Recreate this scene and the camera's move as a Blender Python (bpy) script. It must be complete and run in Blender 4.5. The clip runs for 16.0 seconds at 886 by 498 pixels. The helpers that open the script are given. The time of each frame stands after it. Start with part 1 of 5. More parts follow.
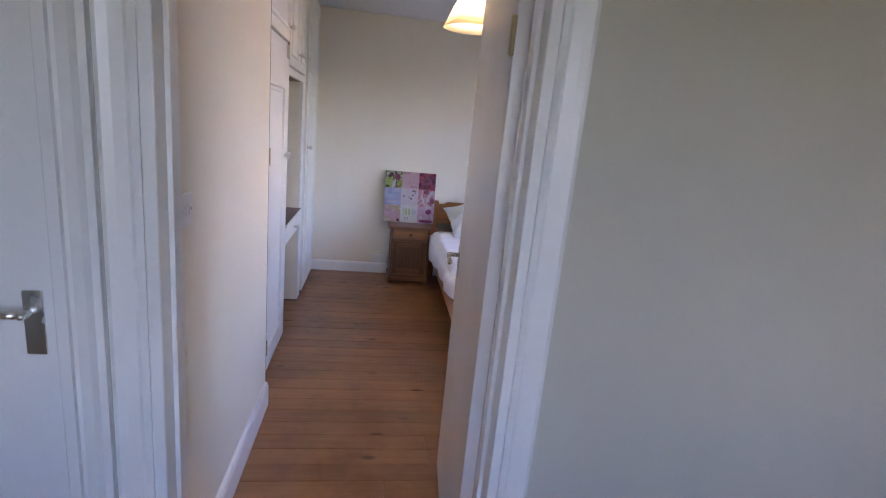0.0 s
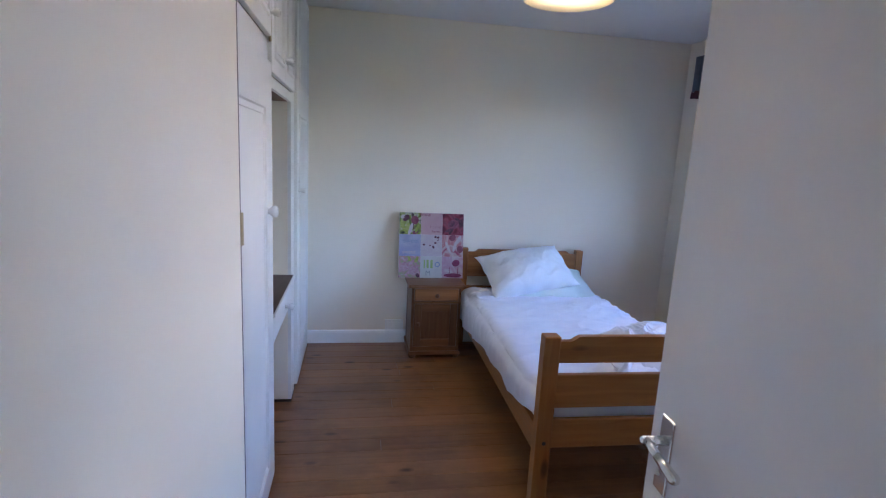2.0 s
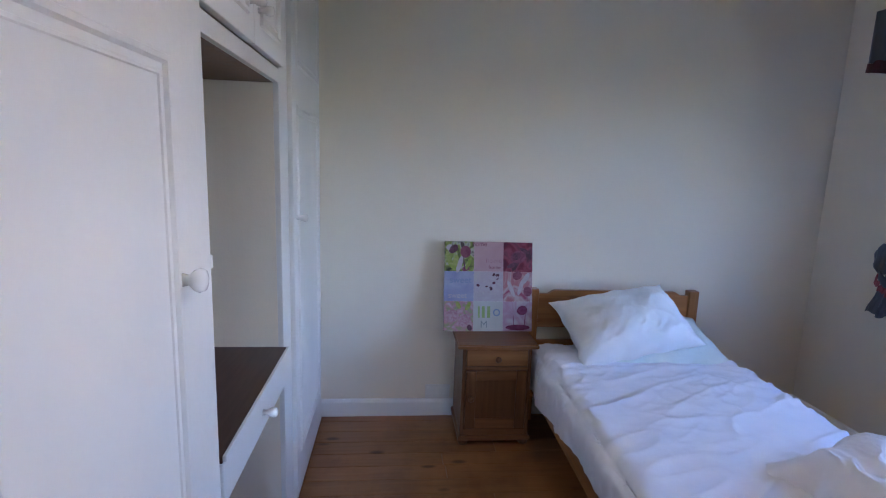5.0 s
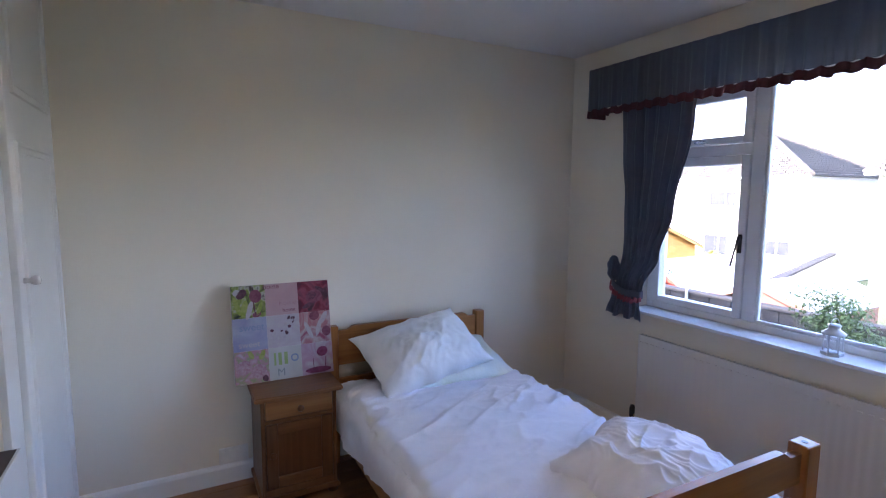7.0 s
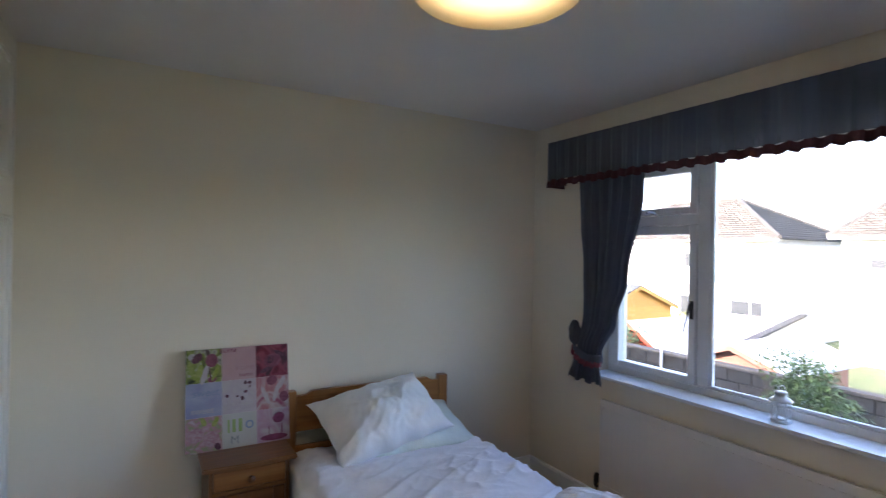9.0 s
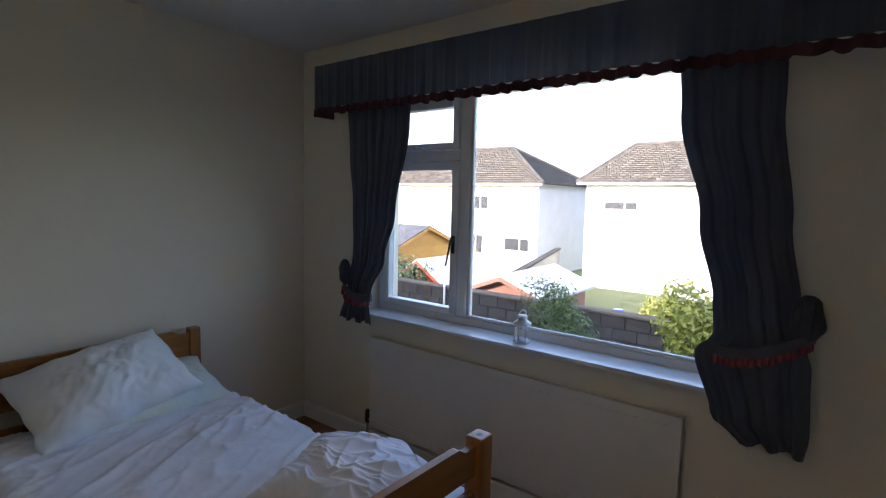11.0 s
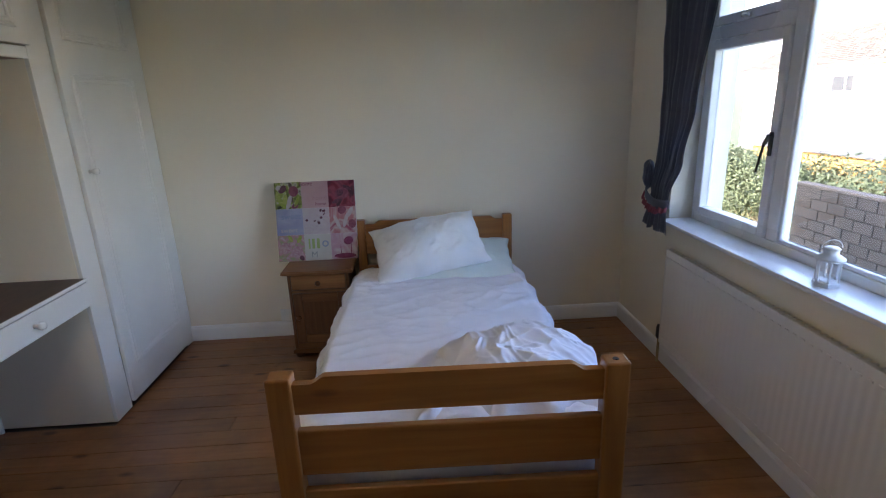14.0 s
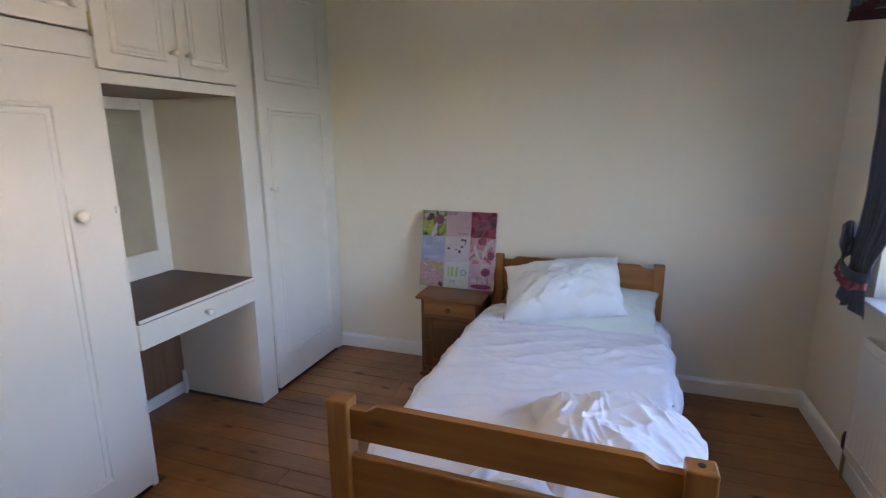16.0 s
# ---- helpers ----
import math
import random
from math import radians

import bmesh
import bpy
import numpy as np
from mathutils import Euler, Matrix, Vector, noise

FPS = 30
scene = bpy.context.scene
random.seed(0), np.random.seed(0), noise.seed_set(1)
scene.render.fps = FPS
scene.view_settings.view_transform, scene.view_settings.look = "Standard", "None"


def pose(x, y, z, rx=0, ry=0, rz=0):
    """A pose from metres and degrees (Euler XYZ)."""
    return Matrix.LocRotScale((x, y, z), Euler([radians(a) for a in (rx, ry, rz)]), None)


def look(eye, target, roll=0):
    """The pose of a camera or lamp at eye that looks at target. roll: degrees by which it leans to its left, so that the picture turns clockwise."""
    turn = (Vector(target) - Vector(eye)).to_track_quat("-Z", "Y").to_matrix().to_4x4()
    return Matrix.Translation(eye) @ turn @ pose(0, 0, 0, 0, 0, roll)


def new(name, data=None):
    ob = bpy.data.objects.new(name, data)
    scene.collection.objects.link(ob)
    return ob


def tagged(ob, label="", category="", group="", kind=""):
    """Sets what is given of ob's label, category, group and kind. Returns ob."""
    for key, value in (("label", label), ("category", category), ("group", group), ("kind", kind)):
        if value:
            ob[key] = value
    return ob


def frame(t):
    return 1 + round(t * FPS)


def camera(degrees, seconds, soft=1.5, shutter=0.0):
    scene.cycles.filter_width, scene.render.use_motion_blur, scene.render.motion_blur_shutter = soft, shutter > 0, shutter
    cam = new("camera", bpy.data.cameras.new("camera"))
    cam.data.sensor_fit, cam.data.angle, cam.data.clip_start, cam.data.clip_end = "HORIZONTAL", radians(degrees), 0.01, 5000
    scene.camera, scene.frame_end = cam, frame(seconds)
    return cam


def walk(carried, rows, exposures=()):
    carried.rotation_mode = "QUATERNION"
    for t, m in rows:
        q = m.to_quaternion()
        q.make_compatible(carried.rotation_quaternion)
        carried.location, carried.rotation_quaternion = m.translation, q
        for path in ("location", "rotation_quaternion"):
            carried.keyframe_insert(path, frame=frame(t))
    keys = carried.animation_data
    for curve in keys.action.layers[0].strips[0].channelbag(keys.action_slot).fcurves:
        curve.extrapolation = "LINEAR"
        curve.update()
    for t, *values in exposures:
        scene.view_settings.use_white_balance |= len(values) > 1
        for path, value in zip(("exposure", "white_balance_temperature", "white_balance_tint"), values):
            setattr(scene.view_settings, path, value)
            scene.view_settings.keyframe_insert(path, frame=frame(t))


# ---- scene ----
cam = camera(82.2, 16.0, soft=1.1, shutter=0.25)
# seconds, eye x y z, yaw, pitch, roll
PATH = [
    (0, 0.566, 0.448, 1.517, -8.67, -13.25, 5.58),
    (0.5, 0.476, 0.776, 1.536, -7.64, -14.12, 3.55),
    (1, 0.430, 1.140, 1.506, -4.63, -12.62, 3.21),
    (1.5, 0.401, 1.400, 1.516, -5.09, -12.90, 3.54),
    (2, 0.359, 1.651, 1.524, -10.10, -10.55, 3.13),
    (2.5, 0.383, 1.852, 1.494, -10.44, -14.13, 2.25),
    (3, 0.469, 2.093, 1.500, -4.65, -9.83, 2.10),
    (3.5, 0.485, 2.257, 1.496, -3.58, -10.63, 2.16),
    (6, 0.381, 2.882, 1.529, -12.72, -9.09, 1.33),
    (6.5, 0.409, 2.806, 1.545, -22.23, -9.81, 1.03),
    (7, 0.451, 2.767, 1.557, -28.14, -6.31, 0.44),
    (7.5, 0.463, 2.736, 1.581, -25.80, -4.25, 0.24),
    (8, 0.475, 2.671, 1.600, -21.07, 0.80, 0.14),
    (8.5, 0.465, 2.654, 1.599, -21.50, 1.44, 0.67),
    (9, 0.527, 2.667, 1.600, -30.08, 0.21, 1.07),
    (9.5, 0.589, 2.666, 1.577, -39.05, -0.75, 1.28),
    (10, 0.635, 2.664, 1.572, -46.73, -2.20, 1.07),
    (10.8, 0.760, 2.700, 1.565, -52.50, -4.90, 1.10),
    (11.4, 0.920, 2.700, 1.550, -51.00, -8.00, 1.60),
    (12, 1.070, 2.560, 1.530, -44.00, -10.30, 2.60),
    (12.5, 1.119, 2.368, 1.506, -36.06, -11.56, 3.37),
    (13, 1.267, 2.379, 1.513, -25.88, -13.27, -0.73),
    (13.5, 1.442, 2.323, 1.523, -14.59, -13.22, 1.62),
    (14, 1.599, 2.278, 1.524, -2.69, -16.15, -2.21),
    (14.5, 1.678, 2.337, 1.510, -0.48, -14.90, 0.88),
    (15, 1.776, 2.419, 1.531, 2.92, -14.89, -1.42),
    (15.5, 1.817, 2.412, 1.544, 9.76, -14.09, -2.20),
    (16, 1.916, 2.383, 1.547, 19.00, -12.44, -0.44),
]
EXPOSURES = [
    (0, 4.08, 5950, 36), (1, 4.17, 5400, 31), (2, 4.00, 5250, 28), (3.5, 3.86, 5150, 26), (6, 3.70, 5550, 31), (7, 3.63, 5700, 30), (8, 3.56, 6100, 25),
    (9, 3.31, 6200, 22), (10, 2.68, 6300, 20), (12.5, 2.36, 6000, 20), (13, 2.72, 6150, 21), (13.5, 2.95, 6300, 22), (14, 3.42, 6350, 23), (16, 3.82, 6500, 25),
]


def eye_pose(x, y, z, yaw, pitch, roll):
    return pose(x, y, z, 0, 0, yaw) @ pose(0, 0, 0, 90 + pitch) @ pose(0, 0, 0, 0, 0, roll)


walk(cam, [(t, eye_pose(*p)) for t, *p in PATH], EXPOSURES)

# ---- world, sun and lamps ----
GROUND = -2.8
world = bpy.data.worlds.new("sky")
scene.world = world
world.use_nodes = True
wn = world.node_tree.nodes
sky = wn.new("ShaderNodeTexSky")
sky.sky_type, sky.sun_disc = "NISHITA", False
sky.sun_elevation, sky.sun_rotation = radians(26.5), radians(273)
sky.air_density, sky.dust_density = 1.0, 1.5
wn["Background"].inputs["Strength"].default_value = 0.15
world.node_tree.links.new(sky.outputs[0], wn["Background"].inputs["Color"])

sun_data = bpy.data.lights.new("sun", "SUN")
sun_data.energy, sun_data.angle, sun_data.color = 2.0, radians(0.6), (1.0, 0.93, 0.82)
sun = new("sun", sun_data)
sun.matrix_world = look((-20, 1.0, 10), (0, 0, 0))

bulb_data = bpy.data.lights.new("bulb_light", "POINT")
bulb_data.energy, bulb_data.shadow_soft_size, bulb_data.color = 1.3, 0.03, (1.0, 0.80, 0.52)
bulb_light = new("bulb_light", bulb_data)
bulb_light.location = (1.055, 3.40, 2.160)


# ---- materials ----
def rgb(c):
    return (*c, 1.0)


def mat(name, base, other=None, rough=0.5, scale=8.0, stretch=(1, 1, 1), bump=0.0, bump_scale=60.0, metal=0.0,
        island=0.0, per_object=0.0, rough_var=0.1, sheen=0.0, detail=6.0, lo=0.35, hi=0.65):
    """A painted or natural surface: two tones mixed by stretched noise, fine relief, uneven gloss."""
    m = bpy.data.materials.new(name)
    m.use_nodes = True
    n, l = m.node_tree.nodes, m.node_tree.links
    b = n["Principled BSDF"]
    b.inputs["Metallic"].default_value = metal
    b.inputs["Sheen Weight"].default_value = sheen
    co = n.new("ShaderNodeTexCoord")
    mp = n.new("ShaderNodeMapping")
    mp.inputs["Scale"].default_value = stretch
    l.new(co.outputs["Object"], mp.inputs["Vector"])
    t = n.new("ShaderNodeTexNoise")
    t.inputs["Scale"].default_value, t.inputs["Detail"].default_value = scale, detail
    l.new(mp.outputs[0], t.inputs["Vector"])
    ramp = n.new("ShaderNodeValToRGB")
    ramp.color_ramp.elements[0].position, ramp.color_ramp.elements[1].position = lo, hi
    ramp.color_ramp.elements[0].color = rgb(base)
    ramp.color_ramp.elements[1].color = rgb(other or [min(1, c * 1.08) for c in base])
    l.new(t.outputs["Fac"], ramp.inputs[0])
    out = ramp.outputs[0]
    if per_object or island:
        src = n.new("ShaderNodeObjectInfo").outputs["Random"] if per_object else n.new("ShaderNodeNewGeometry").outputs["Random Per Island"]
        mr = n.new("ShaderNodeMapRange")
        amount = per_object or island
        mr.inputs["To Min"].default_value, mr.inputs["To Max"].default_value = 1 - amount, 1 + amount
        l.new(src, mr.inputs["Value"])
        hsv = n.new("ShaderNodeHueSaturation")
        l.new(mr.outputs[0], hsv.inputs["Value"])
        l.new(out, hsv.inputs["Color"])
        out = hsv.outputs[0]
        if per_object:
            add = n.new("ShaderNodeVectorMath")
            add.operation = "MULTIPLY_ADD"
            add.inputs[1].default_value = (9.0, 9.0, 9.0)
            l.new(src, add.inputs[0])
            l.new(co.outputs["Object"], add.inputs[2])
            l.new(add.outputs[0], mp.inputs["Vector"])
    l.new(out, b.inputs["Base Color"])
    r = n.new("ShaderNodeMapRange")
    r.inputs["To Min"].default_value, r.inputs["To Max"].default_value = max(0, rough - rough_var), min(1, rough + rough_var)
    t2 = n.new("ShaderNodeTexNoise")
    t2.inputs["Scale"].default_value, t2.inputs["Detail"].default_value = scale * 0.35, 3
    l.new(co.outputs["Object"], t2.inputs["Vector"])
    l.new(t2.outputs["Fac"], r.inputs["Value"])
    l.new(r.outputs[0], b.inputs["Roughness"])
    if bump:
        t3 = n.new("ShaderNodeTexNoise")
        t3.inputs["Scale"].default_value, t3.inputs["Detail"].default_value = bump_scale, 8
        l.new(mp.outputs[0], t3.inputs["Vector"])
        bp = n.new("ShaderNodeBump")
        bp.inputs["Strength"].default_value, bp.inputs["Distance"].default_value = bump, 0.02
        l.new(t3.outputs["Fac"], bp.inputs["Height"])
        l.new(bp.outputs[0], b.inputs["Normal"])
    return m


def wood(name, pale, dark, axis, rough=0.35, per_object=0.0, knots=True, coat=0.3, stain=0.0, knot_run=3.2, contrast=0.2):
    """Varnished pine: grain stretched along an axis, ring figure, dark knots."""
    m = bpy.data.materials.new(name)
    m.use_nodes = True
    n, l = m.node_tree.nodes, m.node_tree.links
    b = n["Principled BSDF"]
    b.inputs["Coat Weight"].default_value, b.inputs["Coat Roughness"].default_value = coat, 0.25
    co = n.new("ShaderNodeTexCoord")
    vec = co.outputs["Object"]
    info = n.new("ShaderNodeObjectInfo")
    if per_object:
        add = n.new("ShaderNodeVectorMath")
        add.operation = "MULTIPLY_ADD"
        add.inputs[1].default_value = (7.0, 5.0, 3.0)
        l.new(info.outputs["Random"], add.inputs[0])
        l.new(vec, add.inputs[2])
        vec = add.outputs[0]
    mp = n.new("ShaderNodeMapping")
    s = [14.0, 14.0, 14.0]
    s["xyz".index(axis)] = 0.9
    mp.inputs["Scale"].default_value = s
    l.new(vec, mp.inputs["Vector"])
    grain = n.new("ShaderNodeTexNoise")
    grain.inputs["Scale"].default_value, grain.inputs["Detail"].default_value, grain.inputs["Distortion"].default_value = 2.2, 8, 0.8
    l.new(mp.outputs[0], grain.inputs["Vector"])
    ramp = n.new("ShaderNodeValToRGB")
    e = ramp.color_ramp.elements
    e[0].position, e[1].position, e[0].color, e[1].color = 0.5 - contrast, 0.5 + contrast, rgb(dark), rgb(pale)
    l.new(grain.outputs["Fac"], ramp.inputs[0])
    out = ramp.outputs[0]
    if knots:
        km = n.new("ShaderNodeMapping")
        ks = [9.0, 9.0, 9.0]
        ks["xyz".index(axis)] = knot_run
        km.inputs["Scale"].default_value = ks
        l.new(vec, km.inputs["Vector"])
        vor = n.new("ShaderNodeTexVoronoi")
        vor.inputs["Scale"].default_value = 0.8
        l.new(km.outputs[0], vor.inputs["Vector"])
        kr = n.new("ShaderNodeValToRGB")
        kr.color_ramp.elements[0].position, kr.color_ramp.elements[1].position = 0.06, 0.15
        kr.color_ramp.elements[0].color, kr.color_ramp.elements[1].color = (0.22, 0.16, 0.13, 1), (1, 1, 1, 1)
        l.new(vor.outputs["Distance"], kr.inputs[0])
        mix = n.new("ShaderNodeMix")
        mix.data_type, mix.blend_type = "RGBA", "MULTIPLY"
        mix.inputs["Factor"].default_value = 0.85
        l.new(out, mix.inputs["A"])
        l.new(kr.outputs[0], mix.inputs["B"])
        out = mix.outputs["Result"]
    if stain:
        st, sr, sm = n.new("ShaderNodeTexNoise"), n.new("ShaderNodeValToRGB"), n.new("ShaderNodeMix")
        st.inputs["Scale"].default_value, st.inputs["Detail"].default_value, st.inputs["Roughness"].default_value = 2.6, 7, 0.65
        l.new(co.outputs["Object"], st.inputs["Vector"])
        sr.color_ramp.elements[0].position, sr.color_ramp.elements[1].position = 0.36, 0.56
        sr.color_ramp.elements[0].color, sr.color_ramp.elements[1].color = (1 - stain, 1 - stain * 1.1, 1 - stain * 1.1, 1), (1, 1, 1, 1)
        l.new(st.outputs["Fac"], sr.inputs[0])
        sm.data_type, sm.blend_type = "RGBA", "MULTIPLY"
        sm.inputs["Factor"].default_value = 1.0
        l.new(out, sm.inputs["A"])
        l.new(sr.outputs[0], sm.inputs["B"])
        out = sm.outputs["Result"]
    if per_object:
        mr = n.new("ShaderNodeMapRange")
        mr.inputs["To Min"].default_value, mr.inputs["To Max"].default_value = 1 - per_object, 1 + per_object
        l.new(info.outputs["Random"], mr.inputs["Value"])
        hsv = n.new("ShaderNodeHueSaturation")
        l.new(mr.outputs[0], hsv.inputs["Value"])
        l.new(out, hsv.inputs["Color"])
        out = hsv.outputs[0]
    l.new(out, b.inputs["Base Color"])
    rr = n.new("ShaderNodeMapRange")
    rr.inputs["To Min"].default_value, rr.inputs["To Max"].default_value = rough - 0.1, rough + 0.15
    l.new(grain.outputs["Fac"], rr.inputs["Value"])
    l.new(rr.outputs[0], b.inputs["Roughness"])
    bp = n.new("ShaderNodeBump")
    bp.inputs["Strength"].default_value, bp.inputs["Distance"].default_value = 0.15, 0.01
    l.new(grain.outputs["Fac"], bp.inputs["Height"])
    l.new(bp.outputs[0], b.inputs["Normal"])
    return m


def glow(name, color, strength):
    m = bpy.data.materials.new(name)
    m.use_nodes = True
    b = m.node_tree.nodes["Principled BSDF"]
    b.inputs["Base Color"].default_value = rgb(color)
    b.inputs["Emission Color"].default_value = rgb(color)
    b.inputs["Emission Strength"].default_value = strength
    return m


def clear_glass(name):
    m = bpy.data.materials.new(name)
    m.use_nodes = True
    n, l = m.node_tree.nodes, m.node_tree.links
    tr, gl, mx = n.new("ShaderNodeBsdfTransparent"), n.new("ShaderNodeBsdfGlossy"), n.new("ShaderNodeMixShader")
    fr, pw, sc = n.new("ShaderNodeLayerWeight"), n.new("ShaderNodeMath"), n.new("ShaderNodeMath")
    pw.operation, pw.inputs[1].default_value = "POWER", 4.0
    sc.operation, sc.inputs[1].default_value, sc.inputs[2].default_value = "MULTIPLY_ADD", 0.4, 0.03
    l.new(fr.outputs["Facing"], pw.inputs[0])
    l.new(pw.outputs[0], sc.inputs[0])
    gl.inputs["Roughness"].default_value = 0.03
    l.new(sc.outputs[0], mx.inputs[0])
    l.new(tr.outputs[0], mx.inputs[1])
    l.new(gl.outputs[0], mx.inputs[2])
    l.new(mx.outputs[0], n["Material Output"].inputs["Surface"])
    return m


def shade_cloth(name, color):
    m = bpy.data.materials.new(name)
    m.use_nodes = True
    n, l = m.node_tree.nodes, m.node_tree.links
    d, t, mx = n.new("ShaderNodeBsdfDiffuse"), n.new("ShaderNodeBsdfTranslucent"), n.new("ShaderNodeMixShader")
    d.inputs["Color"].default_value, t.inputs["Color"].default_value = rgb(color), rgb(color)
    mx.inputs[0].default_value = 0.55
    l.new(d.outputs[0], mx.inputs[1])
    l.new(t.outputs[0], mx.inputs[2])
    l.new(mx.outputs[0], n["Material Output"].inputs["Surface"])
    return m


CREAM = mat("cream_wall_paint", (0.81, 0.75, 0.62), (0.84, 0.78, 0.65), rough=0.6, scale=1.3, bump=0.06, bump_scale=140)
CEIL = mat("ceiling_paint", (0.78, 0.76, 0.74), (0.82, 0.80, 0.78), rough=0.75, scale=1.5, bump=0.1, bump_scale=90)
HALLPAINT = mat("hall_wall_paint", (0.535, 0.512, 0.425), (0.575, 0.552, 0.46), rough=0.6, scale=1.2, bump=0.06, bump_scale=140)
GLOSS = mat("white_gloss_paint", (0.82, 0.82, 0.80), (0.86, 0.86, 0.84), rough=0.3, scale=2.5, bump=0.03, bump_scale=30)
DOORPAINT = mat("door_gloss_paint", (0.76, 0.74, 0.72), (0.80, 0.78, 0.76), rough=0.22, scale=2.0, bump=0.02, bump_scale=20)
WARD = mat("wardrobe_paint", (0.73, 0.73, 0.695), (0.77, 0.765, 0.725), rough=0.33, scale=3, bump=0.05, bump_scale=45)
# dark between floorboards, and the painted shade of the wardrobe gap
SEAM = mat("dark_seam", (0.10, 0.09, 0.08), rough=0.8)
UPVC = mat("white_plastic", (0.80, 0.81, 0.82), rough=0.28, scale=3)
SILL = mat("sill_gloss", (0.82, 0.83, 0.84), rough=0.16, scale=3)
FLOOR = wood("pine_floorboard", (0.365, 0.162, 0.053), (0.250, 0.100, 0.030), "x", rough=0.34, per_object=0.14, coat=0.25, stain=0.32, knot_run=4.0, contrast=0.30)
PINE_X = wood("varnished_pine_x", (0.385, 0.158, 0.036), (0.265, 0.098, 0.019), "x", rough=0.35)
PINE_Z = wood("varnished_pine_z", (0.385, 0.158, 0.036), (0.265, 0.098, 0.019), "z", rough=0.35)
PINE_Y = wood("varnished_pine_y", (0.37, 0.150, 0.034), (0.255, 0.094, 0.018), "y", rough=0.35)
STAND = wood("antique_pine", (0.17, 0.072, 0.024), (0.095, 0.036, 0.011), "z", rough=0.38)
STAND_D = wood("worn_pine_drawer", (0.33, 0.15, 0.046), (0.21, 0.085, 0.025), "x", rough=0.36)
STAND_X = wood("antique_pine_x", (0.24, 0.105, 0.034), (0.14, 0.055, 0.017), "x", rough=0.36)
DESKTOP = mat("dark_brown_laminate", (0.050, 0.022, 0.016), (0.072, 0.034, 0.024), rough=0.42, scale=6, stretch=(12, 1, 1))
HARDBOARD = wood("brown_hardboard", (0.20, 0.10, 0.05), (0.13, 0.06, 0.03), "z", rough=0.5, knots=False)
SHEET = mat("white_cotton", (0.74, 0.765, 0.85), (0.79, 0.81, 0.885), rough=0.85, scale=10, bump=0.07, bump_scale=60, sheen=0.2)
PILLOW = mat("pillow_cotton", (0.74, 0.79, 0.83), (0.80, 0.845, 0.88), rough=0.85, scale=9, bump=0.08, bump_scale=45, sheen=0.2)
UNDERSHEET = mat("pale_green_sheet", (0.66, 0.76, 0.74), (0.72, 0.80, 0.78), rough=0.85, scale=9, bump=0.25, bump_scale=30)
CURTAIN = mat("navy_curtain_cloth", (0.078, 0.088, 0.122), (0.108, 0.118, 0.152), rough=0.9, scale=14, stretch=(1, 1, 0.15), bump=0.2, bump_scale=90, sheen=0.3)
nt = CURTAIN.node_tree
body = next(q for q in nt.nodes if q.type == "BSDF_PRINCIPLED")
out_node = next(q for q in nt.nodes if q.type == "OUTPUT_MATERIAL")
thin, both = nt.nodes.new("ShaderNodeBsdfTranslucent"), nt.nodes.new("ShaderNodeMixShader")
thin.inputs["Color"].default_value = (0.15, 0.18, 0.25, 1)
both.inputs[0].default_value = 0.22
nt.links.new(body.outputs[0], both.inputs[1])
nt.links.new(thin.outputs[0], both.inputs[2])
nt.links.new(both.outputs[0], out_node.inputs["Surface"])
FRILL = mat("burgundy_frill", (0.070, 0.020, 0.028), (0.105, 0.030, 0.040), rough=0.85, scale=20, bump=0.2, bump_scale=80)
TIEFRILL = mat("lighter_red_frill", (0.24, 0.05, 0.07), (0.34, 0.09, 0.11), rough=0.85, scale=20, bump=0.2, bump_scale=80)
RAD = mat("radiator_enamel", (0.78, 0.76, 0.72), (0.81, 0.79, 0.75), rough=0.35, scale=3)
CHROME = mat("brushed_chrome", (0.70, 0.69, 0.66), rough=0.25, metal=1.0, scale=30)
BRASS = mat("dull_brass", (0.42, 0.34, 0.20), rough=0.4, metal=1.0, scale=30)
KNOB = mat("porcelain_white", (0.80, 0.79, 0.75), rough=0.18)
BLACK = mat("black_plastic", (0.025, 0.025, 0.028), rough=0.4)
PLASTIC = mat("switch_plastic", (0.78, 0.77, 0.73), rough=0.3)
TIN = mat("grey_painted_tin", (0.62, 0.64, 0.66), (0.70, 0.72, 0.74), rough=0.4, scale=18)
GLASS = clear_glass("window_glass")
MIRROR = mat("mirror_silver", (0.80, 0.82, 0.80), rough=0.03, metal=1.0, rough_var=0.01)
SHADE = shade_cloth("cream_lampshade_cloth", (0.85, 0.78, 0.58))
BULB = glow("lit_bulb", (1.0, 0.86, 0.62), 3.0)
CORD = mat("white_flex", (0.7, 0.69, 0.66), rough=0.5)

RENDER_WHITE = mat("white_house_render", (0.78, 0.76, 0.71), (0.84, 0.82, 0.78), rough=0.9, scale=1.2, bump=0.2, bump_scale=20)
ROOFTILE = mat("weathered_roof_tile", (0.064, 0.058, 0.050), (0.12, 0.108, 0.092), rough=0.85, scale=3, bump=0.3, bump_scale=12, island=0.28)
PANE_DARK = mat("far_window_pane", (0.03, 0.035, 0.04), rough=0.5)
BLOCK = mat("grey_concrete_block", (0.036, 0.033, 0.030), (0.058, 0.053, 0.047), rough=0.95, scale=5, bump=0.4, bump_scale=30, per_object=0.12)
MORTAR = mat("pale_mortar", (0.050, 0.046, 0.042), rough=0.95, scale=12)
SLATEFELT = mat("grey_ribbed_roof", (0.07, 0.075, 0.08), (0.11, 0.115, 0.12), rough=0.9, scale=3, bump=0.3, bump_scale=12)
